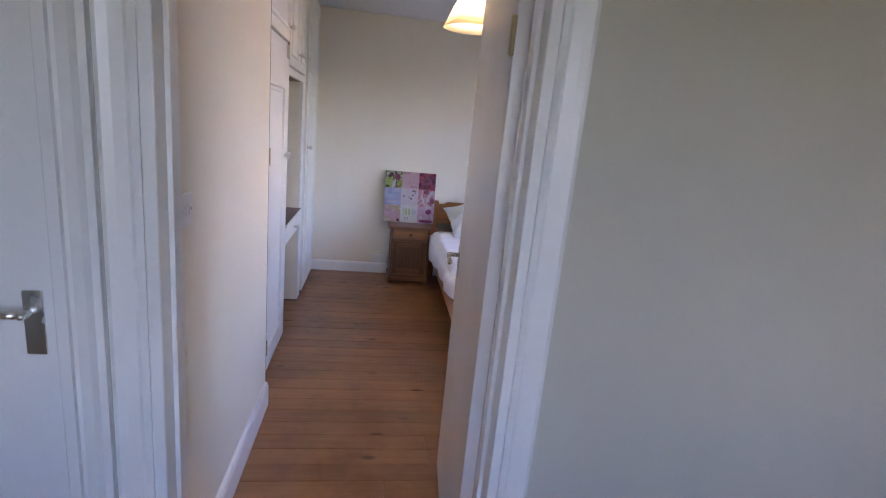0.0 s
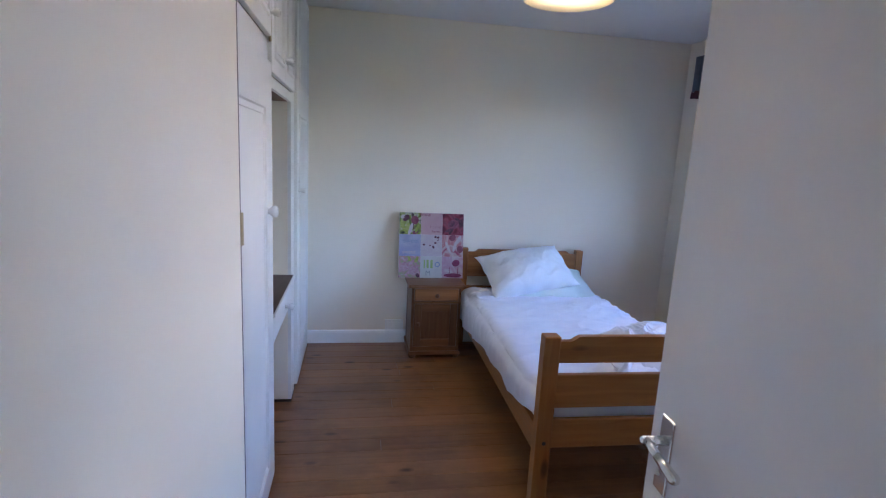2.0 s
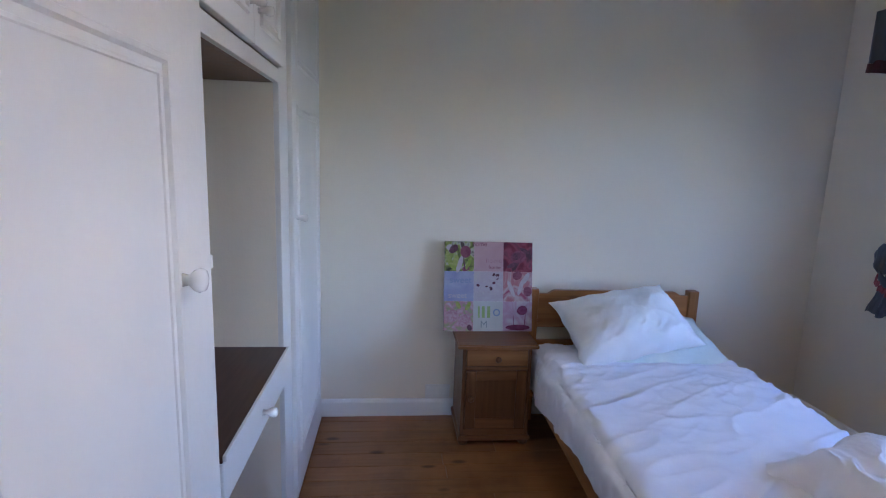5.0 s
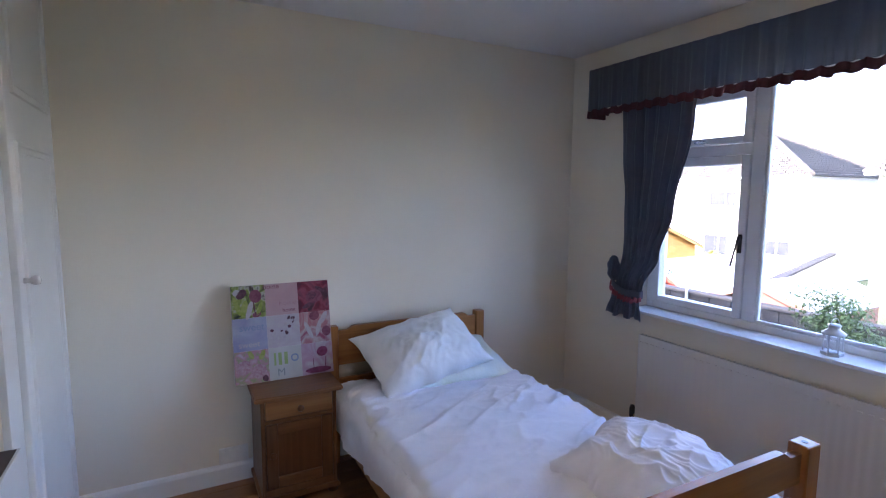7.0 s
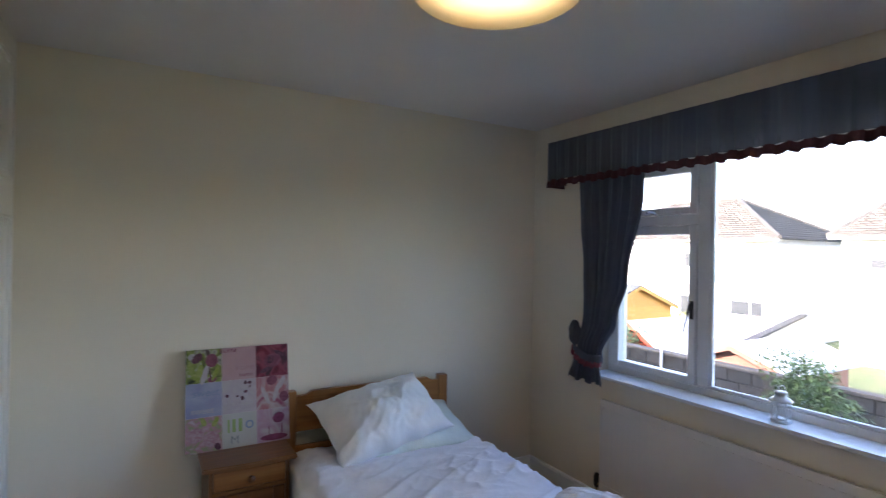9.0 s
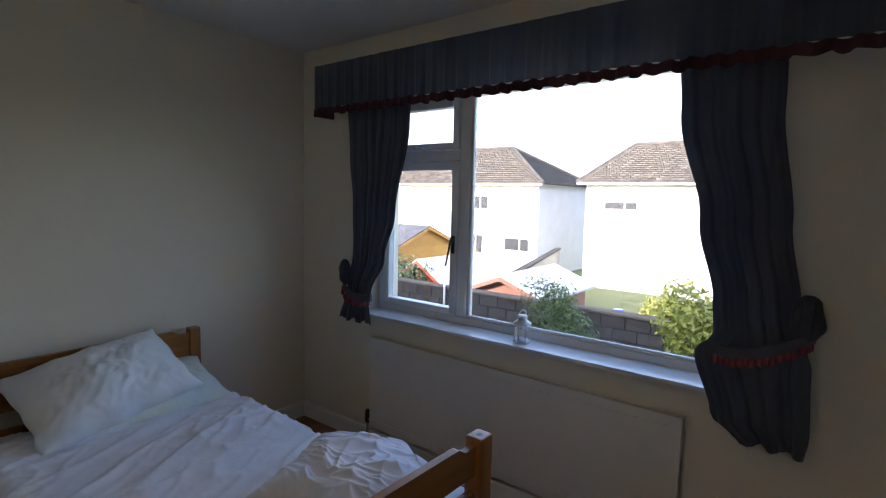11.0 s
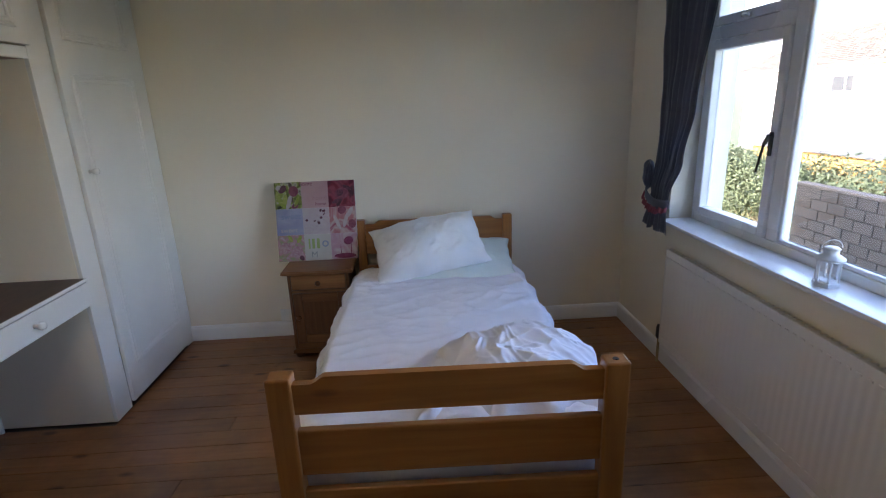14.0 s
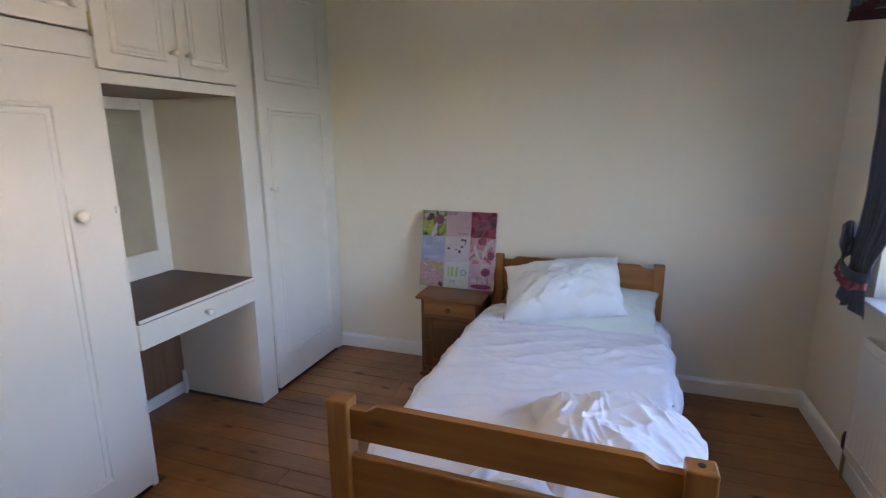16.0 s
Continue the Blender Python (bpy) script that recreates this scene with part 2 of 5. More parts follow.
ORANGE = mat("orange_shed_timber", (0.55, 0.27, 0.05), (0.64, 0.35, 0.09), rough=0.7, scale=4, stretch=(1, 1, 12), island=0.1)
REDSHED = mat("red_shed_timber", (0.42, 0.07, 0.04), (0.50, 0.11, 0.06), rough=0.7, scale=4, stretch=(1, 1, 12), island=0.1)
BROWNSHED = mat("brown_shed_timber", (0.22, 0.105, 0.07), (0.30, 0.15, 0.10), rough=0.8, scale=4, stretch=(1, 1, 12), island=0.1)
FELT = mat("pale_roof_felt", (0.46, 0.48, 0.50), (0.58, 0.60, 0.62), rough=0.7, scale=3, bump=0.2, bump_scale=12)
GRASS = mat("garden_grass", (0.06, 0.09, 0.03), (0.12, 0.13, 0.06), rough=0.95, scale=1.5, bump=0.5, bump_scale=8)
LEAF = mat("green_leaves", (0.055, 0.10, 0.025), (0.12, 0.17, 0.05), rough=0.6, scale=6, island=0.4)
LEAF_GOLD = mat("golden_leaves", (0.22, 0.24, 0.035), (0.34, 0.34, 0.06), rough=0.6, scale=6, island=0.3)
HEDGE = mat("hedge_leaves", (0.055, 0.080, 0.035), (0.095, 0.12, 0.06), rough=0.8, scale=5, island=0.4)
BARK = mat("shrub_bark", (0.10, 0.075, 0.05), (0.16, 0.12, 0.085), rough=0.9, scale=10)
BLUEPOT = mat("blue_glazed_pot", (0.03, 0.06, 0.25), rough=0.2)
PAVING = mat("pale_paving", (0.40, 0.37, 0.31), (0.50, 0.47, 0.40), rough=0.9, scale=3, bump=0.2, bump_scale=12)


# ---- building helpers ----
def box(bm, x0, x1, y0, y1, z0, z1, bevel=0.0, m=None):
    made = bmesh.ops.create_cube(bm, size=1.0)["verts"]
    for v in made:
        v.co = Vector(((x0 + x1) / 2 + v.co.x * (x1 - x0), (y0 + y1) / 2 + v.co.y * (y1 - y0), (z0 + z1) / 2 + v.co.z * (z1 - z0)))
    if bevel:
        edges = list({e for v in made for e in v.link_edges})
        made = bmesh.ops.bevel(bm, geom=edges, offset=bevel, segments=2, affect="EDGES", profile=0.5)["verts"]
    if m is not None:
        bmesh.ops.transform(bm, matrix=m, verts=list({v for v in made if v.is_valid}))
    return bm


def bx(x0, x1, y0, y1, z0, z1, bevel=0.004):
    return box(bmesh.new(), x0, x1, y0, y1, z0, z1, bevel)


def rod(bm, a, b, r, seg=12, r2=None):
    a, b = Vector(a), Vector(b)
    m = Matrix.Translation((a + b) / 2) @ (b - a).to_track_quat("Z", "Y").to_matrix().to_4x4()
    bmesh.ops.create_cone(bm, cap_ends=True, segments=seg, radius1=r, radius2=r if r2 is None else r2, depth=(b - a).length, matrix=m)
    return bm


def lathe(bm, profile, seg=24, m=Matrix()):
    """Turned shape about local z from (radius, height) pairs."""
    rings = []
    for r, z in profile:
        rings.append([bm.verts.new(m @ Vector((r * math.cos(2 * math.pi * k / seg), r * math.sin(2 * math.pi * k / seg), z))) for k in range(seg)])
    for a, b in zip(rings, rings[1:]):
        for k in range(seg):
            bm.faces.new((a[k], a[(k + 1) % seg], b[(k + 1) % seg], b[k]))
    for ring, flip in ((rings[0], True), (rings[-1], False)):
        bm.faces.new(ring[::-1] if flip else ring)
    return bm


def prism(bm, outline, axis, lo, hi):
    """Extrudes a closed outline (pairs) along an axis."""
    def put(u, v, w):
        return {"x": (w, u, v), "y": (u, w, v), "z": (u, v, w)}[axis]
    a = [bm.verts.new(put(u, v, lo)) for u, v in outline]
    b = [bm.verts.new(put(u, v, hi)) for u, v in outline]
    bm.faces.new(a)
    bm.faces.new(b[::-1])
    for k in range(len(a)):
        j = (k + 1) % len(a)
        bm.faces.new((a[j], a[k], b[k], b[j]))
    bmesh.ops.recalc_face_normals(bm, faces=bm.faces)
    return bm


def part(name, bm, material, parent=None, label="", smooth=False):
    me = bpy.data.meshes.new(name)
    bm.to_mesh(me)
    bm.free()
    me.materials.append(material)
    if smooth:
        me.polygons.foreach_set("use_smooth", [True] * len(me.polygons))
    ob = new(name, me)
    ob.parent = parent
    if label:
        ob["label"] = label
    return ob


def thing(name, place, label, category, group="", kind=""):
    ob = new(name)
    ob.location = place
    ob.empty_display_size = 0.1
    return tagged(ob, label, category, group, kind)


def wpart(name, bm, material, parent, label="", smooth=False):
    """A part given in world places."""
    top = parent
    off = Vector()
    while top is not None:
        off += top.location
        top = top.parent
    bmesh.ops.translate(bm, vec=-off, verts=bm.verts)
    return part(name, bm, material, parent, label, smooth)


def structure(name, bm, material, label, category):
    return tagged(part(name, bm, material), label, category, "", "structure")


# ---- the room's shell ----
XW, YB, H = 3.00, 5.59, 2.50          # window wall, headboard wall, ceiling
WW = 0.075                            # short wall beside the wardrobe
YD0, YD1 = 1.57, 1.70                 # the door wall's two faces
WIN_Y0, WIN_Y1, WIN_Z0, WIN_Z1 = 2.93, 4.985, 0.83, 2.17

b = bmesh.new()
box(b, -0.90, 3.30, YB, YB + 0.2, -0.3, H + 0.2)
structure("wall_north", b, CREAM, "cream painted plaster wall behind the bed", "wall")
b = bmesh.new()
box(b, XW, XW + 0.30, -1.2, WIN_Y0, -0.3, H + 0.2)
box(b, XW, XW + 0.30, WIN_Y1, YB, -0.3, H + 0.2)
box(b, XW, XW + 0.30, WIN_Y0, WIN_Y1, -0.3, WIN_Z0)
box(b, XW, XW + 0.30, WIN_Y0, WIN_Y1, WIN_Z1, H + 0.2)
structure("wall_east", b, CREAM, "cream painted wall with a wide window opening", "wall")
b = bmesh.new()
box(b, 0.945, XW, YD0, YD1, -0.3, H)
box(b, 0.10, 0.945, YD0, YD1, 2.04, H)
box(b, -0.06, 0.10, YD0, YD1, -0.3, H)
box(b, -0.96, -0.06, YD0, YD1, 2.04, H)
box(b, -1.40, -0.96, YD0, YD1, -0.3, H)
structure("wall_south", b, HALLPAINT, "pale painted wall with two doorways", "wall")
b = bmesh.new()
box(b, -0.08, WW, YD1, 2.985, -0.3, H)
structure("wall_west", b, CREAM, "cream painted short wall beside the wardrobe", "wall")
b = bmesh.new()
box(b, -0.95, -0.75, YD1, YB, -0.3, H)
structure("wall_closet", b, CREAM, "plain wall behind the built-in wardrobe", "wall")
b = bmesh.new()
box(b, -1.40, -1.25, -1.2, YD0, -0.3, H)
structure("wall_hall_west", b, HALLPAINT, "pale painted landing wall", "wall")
# landing wall whose opening is added to let daylight in
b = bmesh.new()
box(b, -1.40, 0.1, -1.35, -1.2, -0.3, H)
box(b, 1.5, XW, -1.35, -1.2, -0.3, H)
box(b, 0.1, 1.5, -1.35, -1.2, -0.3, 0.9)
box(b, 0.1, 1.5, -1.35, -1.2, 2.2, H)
structure("wall_hall_south", b, HALLPAINT, "pale painted landing wall with an opening added to let daylight in", "wall")
b = bmesh.new()
box(b, -1.40, 3.30, -1.35, YB + 0.2, H, H + 0.2)
structure("ceiling", b, CEIL, "white painted flat plaster ceiling", "ceiling")
b = bmesh.new()
box(b, -1.40, 3.30, -1.35, YB + 0.2, -0.30, -0.022)
floor = structure("floor", b, SEAM, "varnished orange-brown pine floorboards with dark knots", "floor")

b = bmesh.new()
PROFILE = [(0, 0), (0.018, 0), (0.018, 0.085), (0.012, 0.1), (0, 0.105)]
prism(b, [(YB - u, v) for u, v in PROFILE], "x", 0.0, XW)
structure("baseboard_north", b, GLOSS, "white painted skirting board below the bed wall", "skirting board")
b = bmesh.new()
prism(b, [(XW - u, v) for u, v in PROFILE], "y", YD1, YB - 0.018)
structure("baseboard_east", b, GLOSS, "white painted skirting board below the window wall", "skirting board")
b = bmesh.new()
prism(b, [(WW + u, v * 1.3) for u, v in PROFILE], "y", YD1 + 0.02, 2.983)
structure("baseboard_west", b, GLOSS, "white painted skirting board beside the door", "skirting board")


# ---- doors ----
def architrave(bm, x0, x1, y, top):
    """Moulded casing round an opening, standing proud of the wall face at y towards -y."""
    for lo, hi, sgn in ((x0 - 0.075, x0, 1), (x1, x1 + 0.075, -1)):
        inner = hi if sgn == 1 else lo
        outer = lo if sgn == 1 else hi
        prism(bm, [(outer, y), (outer, y - 0.016), (outer + sgn * 0.012, y - 0.024), (outer + sgn * 0.03, y - 0.018), (outer + sgn * 0.055, y - 0.014), (inner - sgn * 0.012, y - 0.016), (inner, y - 0.008), (inner, y)], "z", 0, top + 0.075)
    box(bm, x0, x1, y - 0.018, y, top, top + 0.075, 0.004)


def jamb(bm, x0, x1, top, stop):
    t = 0.028
    box(bm, x0, x0 + t, YD0 - 0.004, YD1 + 0.004, 0, top, 0.003)
    box(bm, x1 - t, x1, YD0 - 0.004, YD1 + 0.004, 0, top, 0.003)
    box(bm, x0 + t, x1 - t, YD0 - 0.004, YD1 + 0.004, top - t, top, 0.003)
    box(bm, x0 + t, x0 + t + 0.012, stop, stop + 0.035, 0, top - t, 0.002)
    box(bm, x1 - t - 0.012, x1 - t, stop, stop + 0.035, 0, top - t, 0.002)


def lever(parent, m, side=1):
    """Lever handle on a plate; local z is out of the door face, x along the lever."""
    b = bmesh.new()
    box(b, -0.021, 0.021, -0.075, 0.075, 0, 0.006, 0.003)
    bmesh.ops.transform(b, matrix=m, verts=b.verts)
    part("handle_plate", b, CHROME, parent, "chrome back plate")
    b = bmesh.new()
    rod(b, (0, 0.03, 0.004), (0, 0.03, 0.045), 0.009)
    rod(b, (0, 0.03, 0.042), (0.055 * side, 0.034, 0.050), 0.009, 12, 0.008)
    rod(b, (0.055 * side, 0.034, 0.050), (0.105 * side, 0.024, 0.047), 0.008, 12, 0.010)
    bmesh.ops.create_uvsphere(b, u_segments=10, v_segments=6, radius=0.0102, matrix=Matrix.Translation((0.105 * side, 0.024, 0.047)))
    bmesh.ops.create_uvsphere(b, u_segments=10, v_segments=6, radius=0.0095, matrix=Matrix.Translation((0, 0.03, 0.045)))
    bmesh.ops.transform(b, matrix=m, verts=b.verts)
    part("door_handle", b, CHROME, parent, "chrome lever handle", True)


# bedroom doorway
b = bmesh.new()
architrave(b, 0.10, 0.945, YD0, 2.04)
structure("trim_bedroom_architrave", b, GLOSS, "white gloss moulded casing round the bedroom doorway", "door frame")
b = bmesh.new()
jamb(b, 0.10, 0.945, 2.04, YD0 + 0.05)
frame_1 = structure("door_frame_1", b, GLOSS, "white gloss painted lining of the bedroom doorway", "door frame")
b = bx(0.1275, 0.130, YD1 - 0.045, YD1 - 0.018, 0.85, 0.96, 0.001)
part("strike_plate", b, BRASS, frame_1, "small brass strike plate")

# open bedroom door, hinged on the far jamb
HX, HY, DW = 0.921, YD1 + 0.024, 0.762
door_1 = thing("door_1", (HX, HY, 0.0), "open white gloss flush door with a chrome lever handle", "door", "", "structure")
door_1.rotation_euler = (0, 0, radians(85.5))
part("door_leaf", bx(0, DW, -0.002, 0.036, 0.008, 2.00, 0.003), DOORPAINT, door_1)
for z in (0.25, 1.75):
    b = bmesh.new()
    rod(b, (-0.006, 0.042, z - 0.045), (-0.006, 0.042, z + 0.045), 0.007)
    box(b, -0.004, 0.03, 0.036, 0.039, z - 0.045, z + 0.045)
    part("hinge", b, BRASS, door_1, "painted brass butt hinge")
lever(door_1, Matrix.Translation((DW - 0.06, 0.036, 0.995)) @ pose(0, 0, 0, 90, 0, 180), 1)
lever(door_1, Matrix.Translation((DW - 0.06, -0.002, 0.995)) @ pose(0, 0, 0, 90, 0, 0), -1)
part("latch_plate", bx(DW - 0.001, DW + 0.002, 0.006, 0.028, 0.95, 1.06, 0.0005), CHROME, door_1, "chrome latch plate on the door edge")

# closed neighbouring door
b = bmesh.new()
architrave(b, -0.96, -0.06, YD0, 2.04)
structure("trim_landing_architrave", b, GLOSS, "white gloss moulded casing round the closed door", "door frame")
b = bmesh.new()
jamb(b, -0.96, -0.06, 2.04, YD0 + 0.075)
structure("door_frame_2", b, GLOSS, "white gloss painted lining of the closed doorway", "door frame")
door_2 = thing("door_2", (-0.93, YD0 + 0.03, 0.0), "closed white gloss door with a chrome lever handle", "door", "", "structure")
part("door_leaf", bx(0, 0.839, 0, 0.04, 0.008, 2.008, 0.003), GLOSS, door_2)
lever(door_2, Matrix.Translation((0.785, 0, 1.02)) @ pose(0, 0, 0, 90, 0, 0), -1)

# double light switch
switch = thing("light_switch", (WW, 1.862, 1.243), "white plastic double light switch plate on the wall", "light switch")
part("plate", bx(0, 0.010, -0.0435, 0.0435, -0.0435, 0.0435, 0.003), PLASTIC, switch)
part("rocker", bx(0.010, 0.015, -0.007, 0.007, -0.014, 0.014, 0.002), KNOB, switch)
for y in (-0.03, 0.03):
    b = rod(bmesh.new(), (0.009, y, 0), (0.0115, y, 0), 0.004)
    part("screw", b, CHROME, switch)

# wall socket beside the bedside cabinet
socket = thing("wall_socket", (0.690, YB - 0.001, 0.150), "white plastic double wall socket above the skirting", "socket")
part("plate", bx(-0.073, 0.073, -0.011, 0, -0.043, 0.043, 0.003), PLASTIC, socket)
for x in (-0.036, 0.036):
    part("socket_face", bx(x - 0.026, x + 0.026, -0.014, -0.011, -0.03, 0.022, 0.001), KNOB, socket)
    part("rocker", bx(x - 0.006, x + 0.006, -0.016, -0.0125, 0.026, 0.038, 0.001), KNOB, socket)


# ---- window ----
FX0, FX1 = 3.125, 3.185                # frame depth
win = thing("window_1", (FX0, (WIN_Y0 + WIN_Y1) / 2, WIN_Z0), "white plastic framed window with one opening casement", "window", "", "structure")


def bar(name, y0, y1, z0, z1, x0=FX0, x1=FX1, parent=None, material=UPVC, bevel=0.006):
    return wpart(name, bx(x0, x1, y0, y1, z0, z1, bevel), material, parent or win)


bar("window_frame", WIN_Y0 + 0.05, WIN_Y1 - 0.05, WIN_Z0, 0.890)
bar("window_frame", WIN_Y0 + 0.05, WIN_Y1 - 0.05, 2.115, WIN_Z1)
bar("window_frame", WIN_Y0, WIN_Y0 + 0.05, WIN_Z0, WIN_Z1)
bar("window_frame", WIN_Y1 - 0.05, WIN_Y1, WIN_Z0, WIN_Z1)
bar("mullion", 4.300, 4.370, 0.890, 2.115)
bar("transom", 4.370, WIN_Y1 - 0.05, 1.77, 1.83)
# opening casement and top light
for zlo, zhi, nm in ((0.892, 1.768, "casement"), (1.832, 2.113, "top_light")):
    sash = wpart(nm, bx(FX0 - 0.012, FX1 - 0.012, 4.372, 4.417, zlo, zhi, 0.006), UPVC, win)
    bar("sash_stile", 4.893, 4.933, zlo, zhi, FX0 - 0.012, FX1 - 0.012, sash)
    bar("sash_rail", 4.417, 4.893, zlo, zlo + 0.04, FX0 - 0.012, FX1 - 0.012, sash)
    bar("sash_rail", 4.417, 4.893, zhi - 0.05, zhi, FX0 - 0.012, FX1 - 0.012, sash)
    bar("pane", 4.417, 4.893, zlo + 0.04, zhi - 0.05, 3.150, 3.156, sash, GLASS, 0)
    if nm == "casement":
        b = bmesh.new()
        box(b, FX0 - 0.022, FX0 - 0.012, 4.383, 4.403, 1.25, 1.35, 0.003)
        rod(b, (FX0 - 0.03, 4.393, 1.33), (FX0 - 0.045, 4.393, 1.30), 0.009)
        rod(b, (FX0 - 0.045, 4.393, 1.305), (FX0 - 0.05, 4.417, 1.18), 0.006, 12, 0.005)
        rod(b, (FX0 - 0.012, 4.393, 1.33), (FX0 - 0.034, 4.393, 1.33), 0.010)
        wpart("window_handle", b, BLACK, sash, "dark curved casement handle")
    else:
        b = bmesh.new()
        box(b, FX0 - 0.022, FX0 - 0.012, 4.63, 4.70, 1.842, 1.858, 0.003)
        rod(b, (FX0 - 0.022, 4.665, 1.85), (FX0 - 0.04, 4.665, 1.85), 0.007)
        rod(b, (FX0 - 0.038, 4.665, 1.85), (FX0 - 0.04, 4.60, 1.836), 0.006)
        wpart("window_handle", b, CHROME, sash, "small metal top light handle")
bar("pane", WIN_Y0 + 0.05, 4.300, 0.890, 2.115, 3.152, 3.158, win, GLASS, 0)
bar("glazing_bead", WIN_Y0 + 0.05, 4.300, 0.890, 0.907, 3.130, 3.152, win)
bar("glazing_bead", 4.283, 4.300, 0.907, 2.115, 3.130, 3.152, win)
b = bmesh.new()
box(b, 2.945, FX0, WIN_Y0 + 0.002, WIN_Y1 - 0.002, 0.832, 0.852, 0.005)
wpart("window_sill", b, SILL, win, "glossy white window board")
b = bmesh.new()
box(b, FX1, 3.36, WIN_Y0, WIN_Y1, 0.78, 0.83, 0.004)
wpart("outer_sill", b, MORTAR, win, "grey outer sill")

# unseen window added behind the walk's start to bring daylight onto the landing
hw = thing("window_2_added", (0.8, -1.28, 0.9), "added white framed window, unseen, that lights the landing", "window", "", "structure")
for x0, x1, z0, z1 in ((0.1, 1.5, 0.9, 0.96), (0.1, 1.5, 2.14, 2.2), (0.1, 0.16, 0.96, 2.14), (1.44, 1.5, 0.96, 2.14), (0.77, 0.83, 0.96, 2.14)):
    wpart("window_frame", bx(x0, x1, -1.31, -1.25, z0, z1, 0.005), UPVC, hw)
for x0, x1 in ((0.16, 0.77), (0.83, 1.44)):
    wpart("pane", bx(x0, x1, -1.283, -1.277, 0.96, 2.14, 0), GLASS, hw)

# ---- pendant lamp ----
lamp = thing("pendant_lamp", (1.055, 3.40, H), "lit pendant lamp with a cream cone shade", "ceiling lamp")
b = lathe(bmesh.new(), [(0.045, 0), (0.045, -0.012), (0.02, -0.035), (0.006, -0.036)])
part("ceiling_rose", b, PLASTIC, lamp, "white plastic ceiling rose", True)
part("flex", rod(bmesh.new(), (0, 0, -0.03), (0, 0, -0.255), 0.0035), CORD, lamp)
part("lamp_holder", lathe(bmesh.new(), [(0.008, -0.25), (0.018, -0.255), (0.018, -0.30), (0.014, -0.305)]), PLASTIC, lamp)
b = bmesh.new()
seg = 40
rings = [[b.verts.new((r * math.cos(2 * math.pi * k / seg), r * math.sin(2 * math.pi * k / seg), z)) for k in range(seg)]
         for r, z in ((0.070, -0.265), (0.152, -0.44), (0.1545, -0.44), (0.072, -0.263))]
for a, c in zip(rings, rings[1:] + rings[:1]):
    for k in range(seg):
        b.faces.new((a[k], a[(k + 1) % seg], c[(k + 1) % seg], c[k]))
part("shade", b, SHADE, lamp, "cream cloth cone shade", True)
b = bmesh.new()
bmesh.ops.create_uvsphere(b, u_segments=16, v_segments=10, radius=0.028, matrix=Matrix.Translation((0, 0, -0.38)))
part("bulb", b, BULB, lamp, "lit bulb", True)


# ---- built-in wardrobe ----
def ring(y0, y1, z0, z1, w, x0, x1):
    """A mitred rectangular moulding as one closed frame."""
    bm = bmesh.new()
    loops = []
    for d, x in ((0, x0), (w * 0.25, x1), (w * 0.75, x1), (w, x0)):
        loops.append([bm.verts.new((x, y, z)) for y, z in ((y0 + d, z0 + d), (y1 - d, z0 + d), (y1 - d, z1 - d), (y0 + d, z1 - d))])
    for p, q in zip(loops, loops[1:] + loops[:1]):
        for k in range(4):
            bm.faces.new((p[k], p[(k + 1) % 4], q[(k + 1) % 4], q[k]))
    bmesh.ops.recalc_face_normals(bm, faces=bm.faces)
    return bm


def panel_door(name, y0, y1, z0, z1, rail=0.10, foot=0.12):
    """Slab with a moulding round its field, front face at x = 0.018."""
    d = wpart(name, bx(-0.004, 0.018, y0, y1, z0, z1, 0.003), WARD, ward)
    a, c, e, f = y0 + rail, y1 - rail, z0 + foot, z1 - rail
    for lo, hi in ((e, f),) if f < 2.0 or z0 > 1 else ((e, 1.715), (1.86, f)):
        wpart("moulding", ring(a, c, lo, hi, 0.020, 0.0175, 0.026), WARD, d)
        wpart("moulding", ring(a + 0.032, c - 0.032, lo + 0.032, hi - 0.032, 0.010, 0.0175, 0.0215), WARD, d)
    return d


def knob(parent, y, z, r=0.019, x=0.018):
    b = lathe(bmesh.new(), [(r * 0.55, 0), (r * 0.42, 0.012), (r * 0.8, 0.022), (r, 0.032), (r * 0.85, 0.042), (r * 0.3, 0.046)], 18,
              Matrix.Translation((x, y, z)) @ pose(0, 0, 0, 0, 90, 0))
    return wpart("knob", b, KNOB, parent, "round white knob", True)


ward = thing("built_in_wardrobe", (0, 4.3, 0), "white painted built-in wardrobe with a dressing niche and panelled doors", "wardrobe")
N0, N1, NZ0, NZ1 = 3.90, 4.645, 0.785, 1.762        # the niche
b = bmesh.new()
box(b, -0.02, 0.0, 3.872, N0, 0, H, 0.002)
box(b, -0.02, 0.0, N1, 4.785, 0, H, 0.002)
box(b, -0.02, 0.0, 3.034, 3.872, 1.85, 1.94, 0.002)
box(b, -0.02, 0.0, N0, N1, NZ1, 1.81, 0.002)
box(b, -0.02, 0.0, 3.034, 3.872, 2.43, H, 0.002)
box(b, -0.02, 0.0, N0, N1, 2.43, H, 0.002)
box(b, -0.02, 0.0, 4.785, YB - 0.001, 2.46, H, 0.002)
box(b, -0.02, 0.0, 5.50, YB - 0.001, 0, 2.46, 0.002)
wpart("face_frame", b, WARD, ward)
# solid dark strip that paints the gap's shade beside the wall
wpart("gap_shade_strip", bx(-0.02, WW - 0.001, 2.986, 3.002, 0, H, 0.001), SEAM, ward, "dark strip standing in for the shade in the gap beside the wall")
wpart("hanging_stile", bx(-0.02, WW - 0.012, 3.003, 3.034, 0, H, 0.003), WARD, ward)
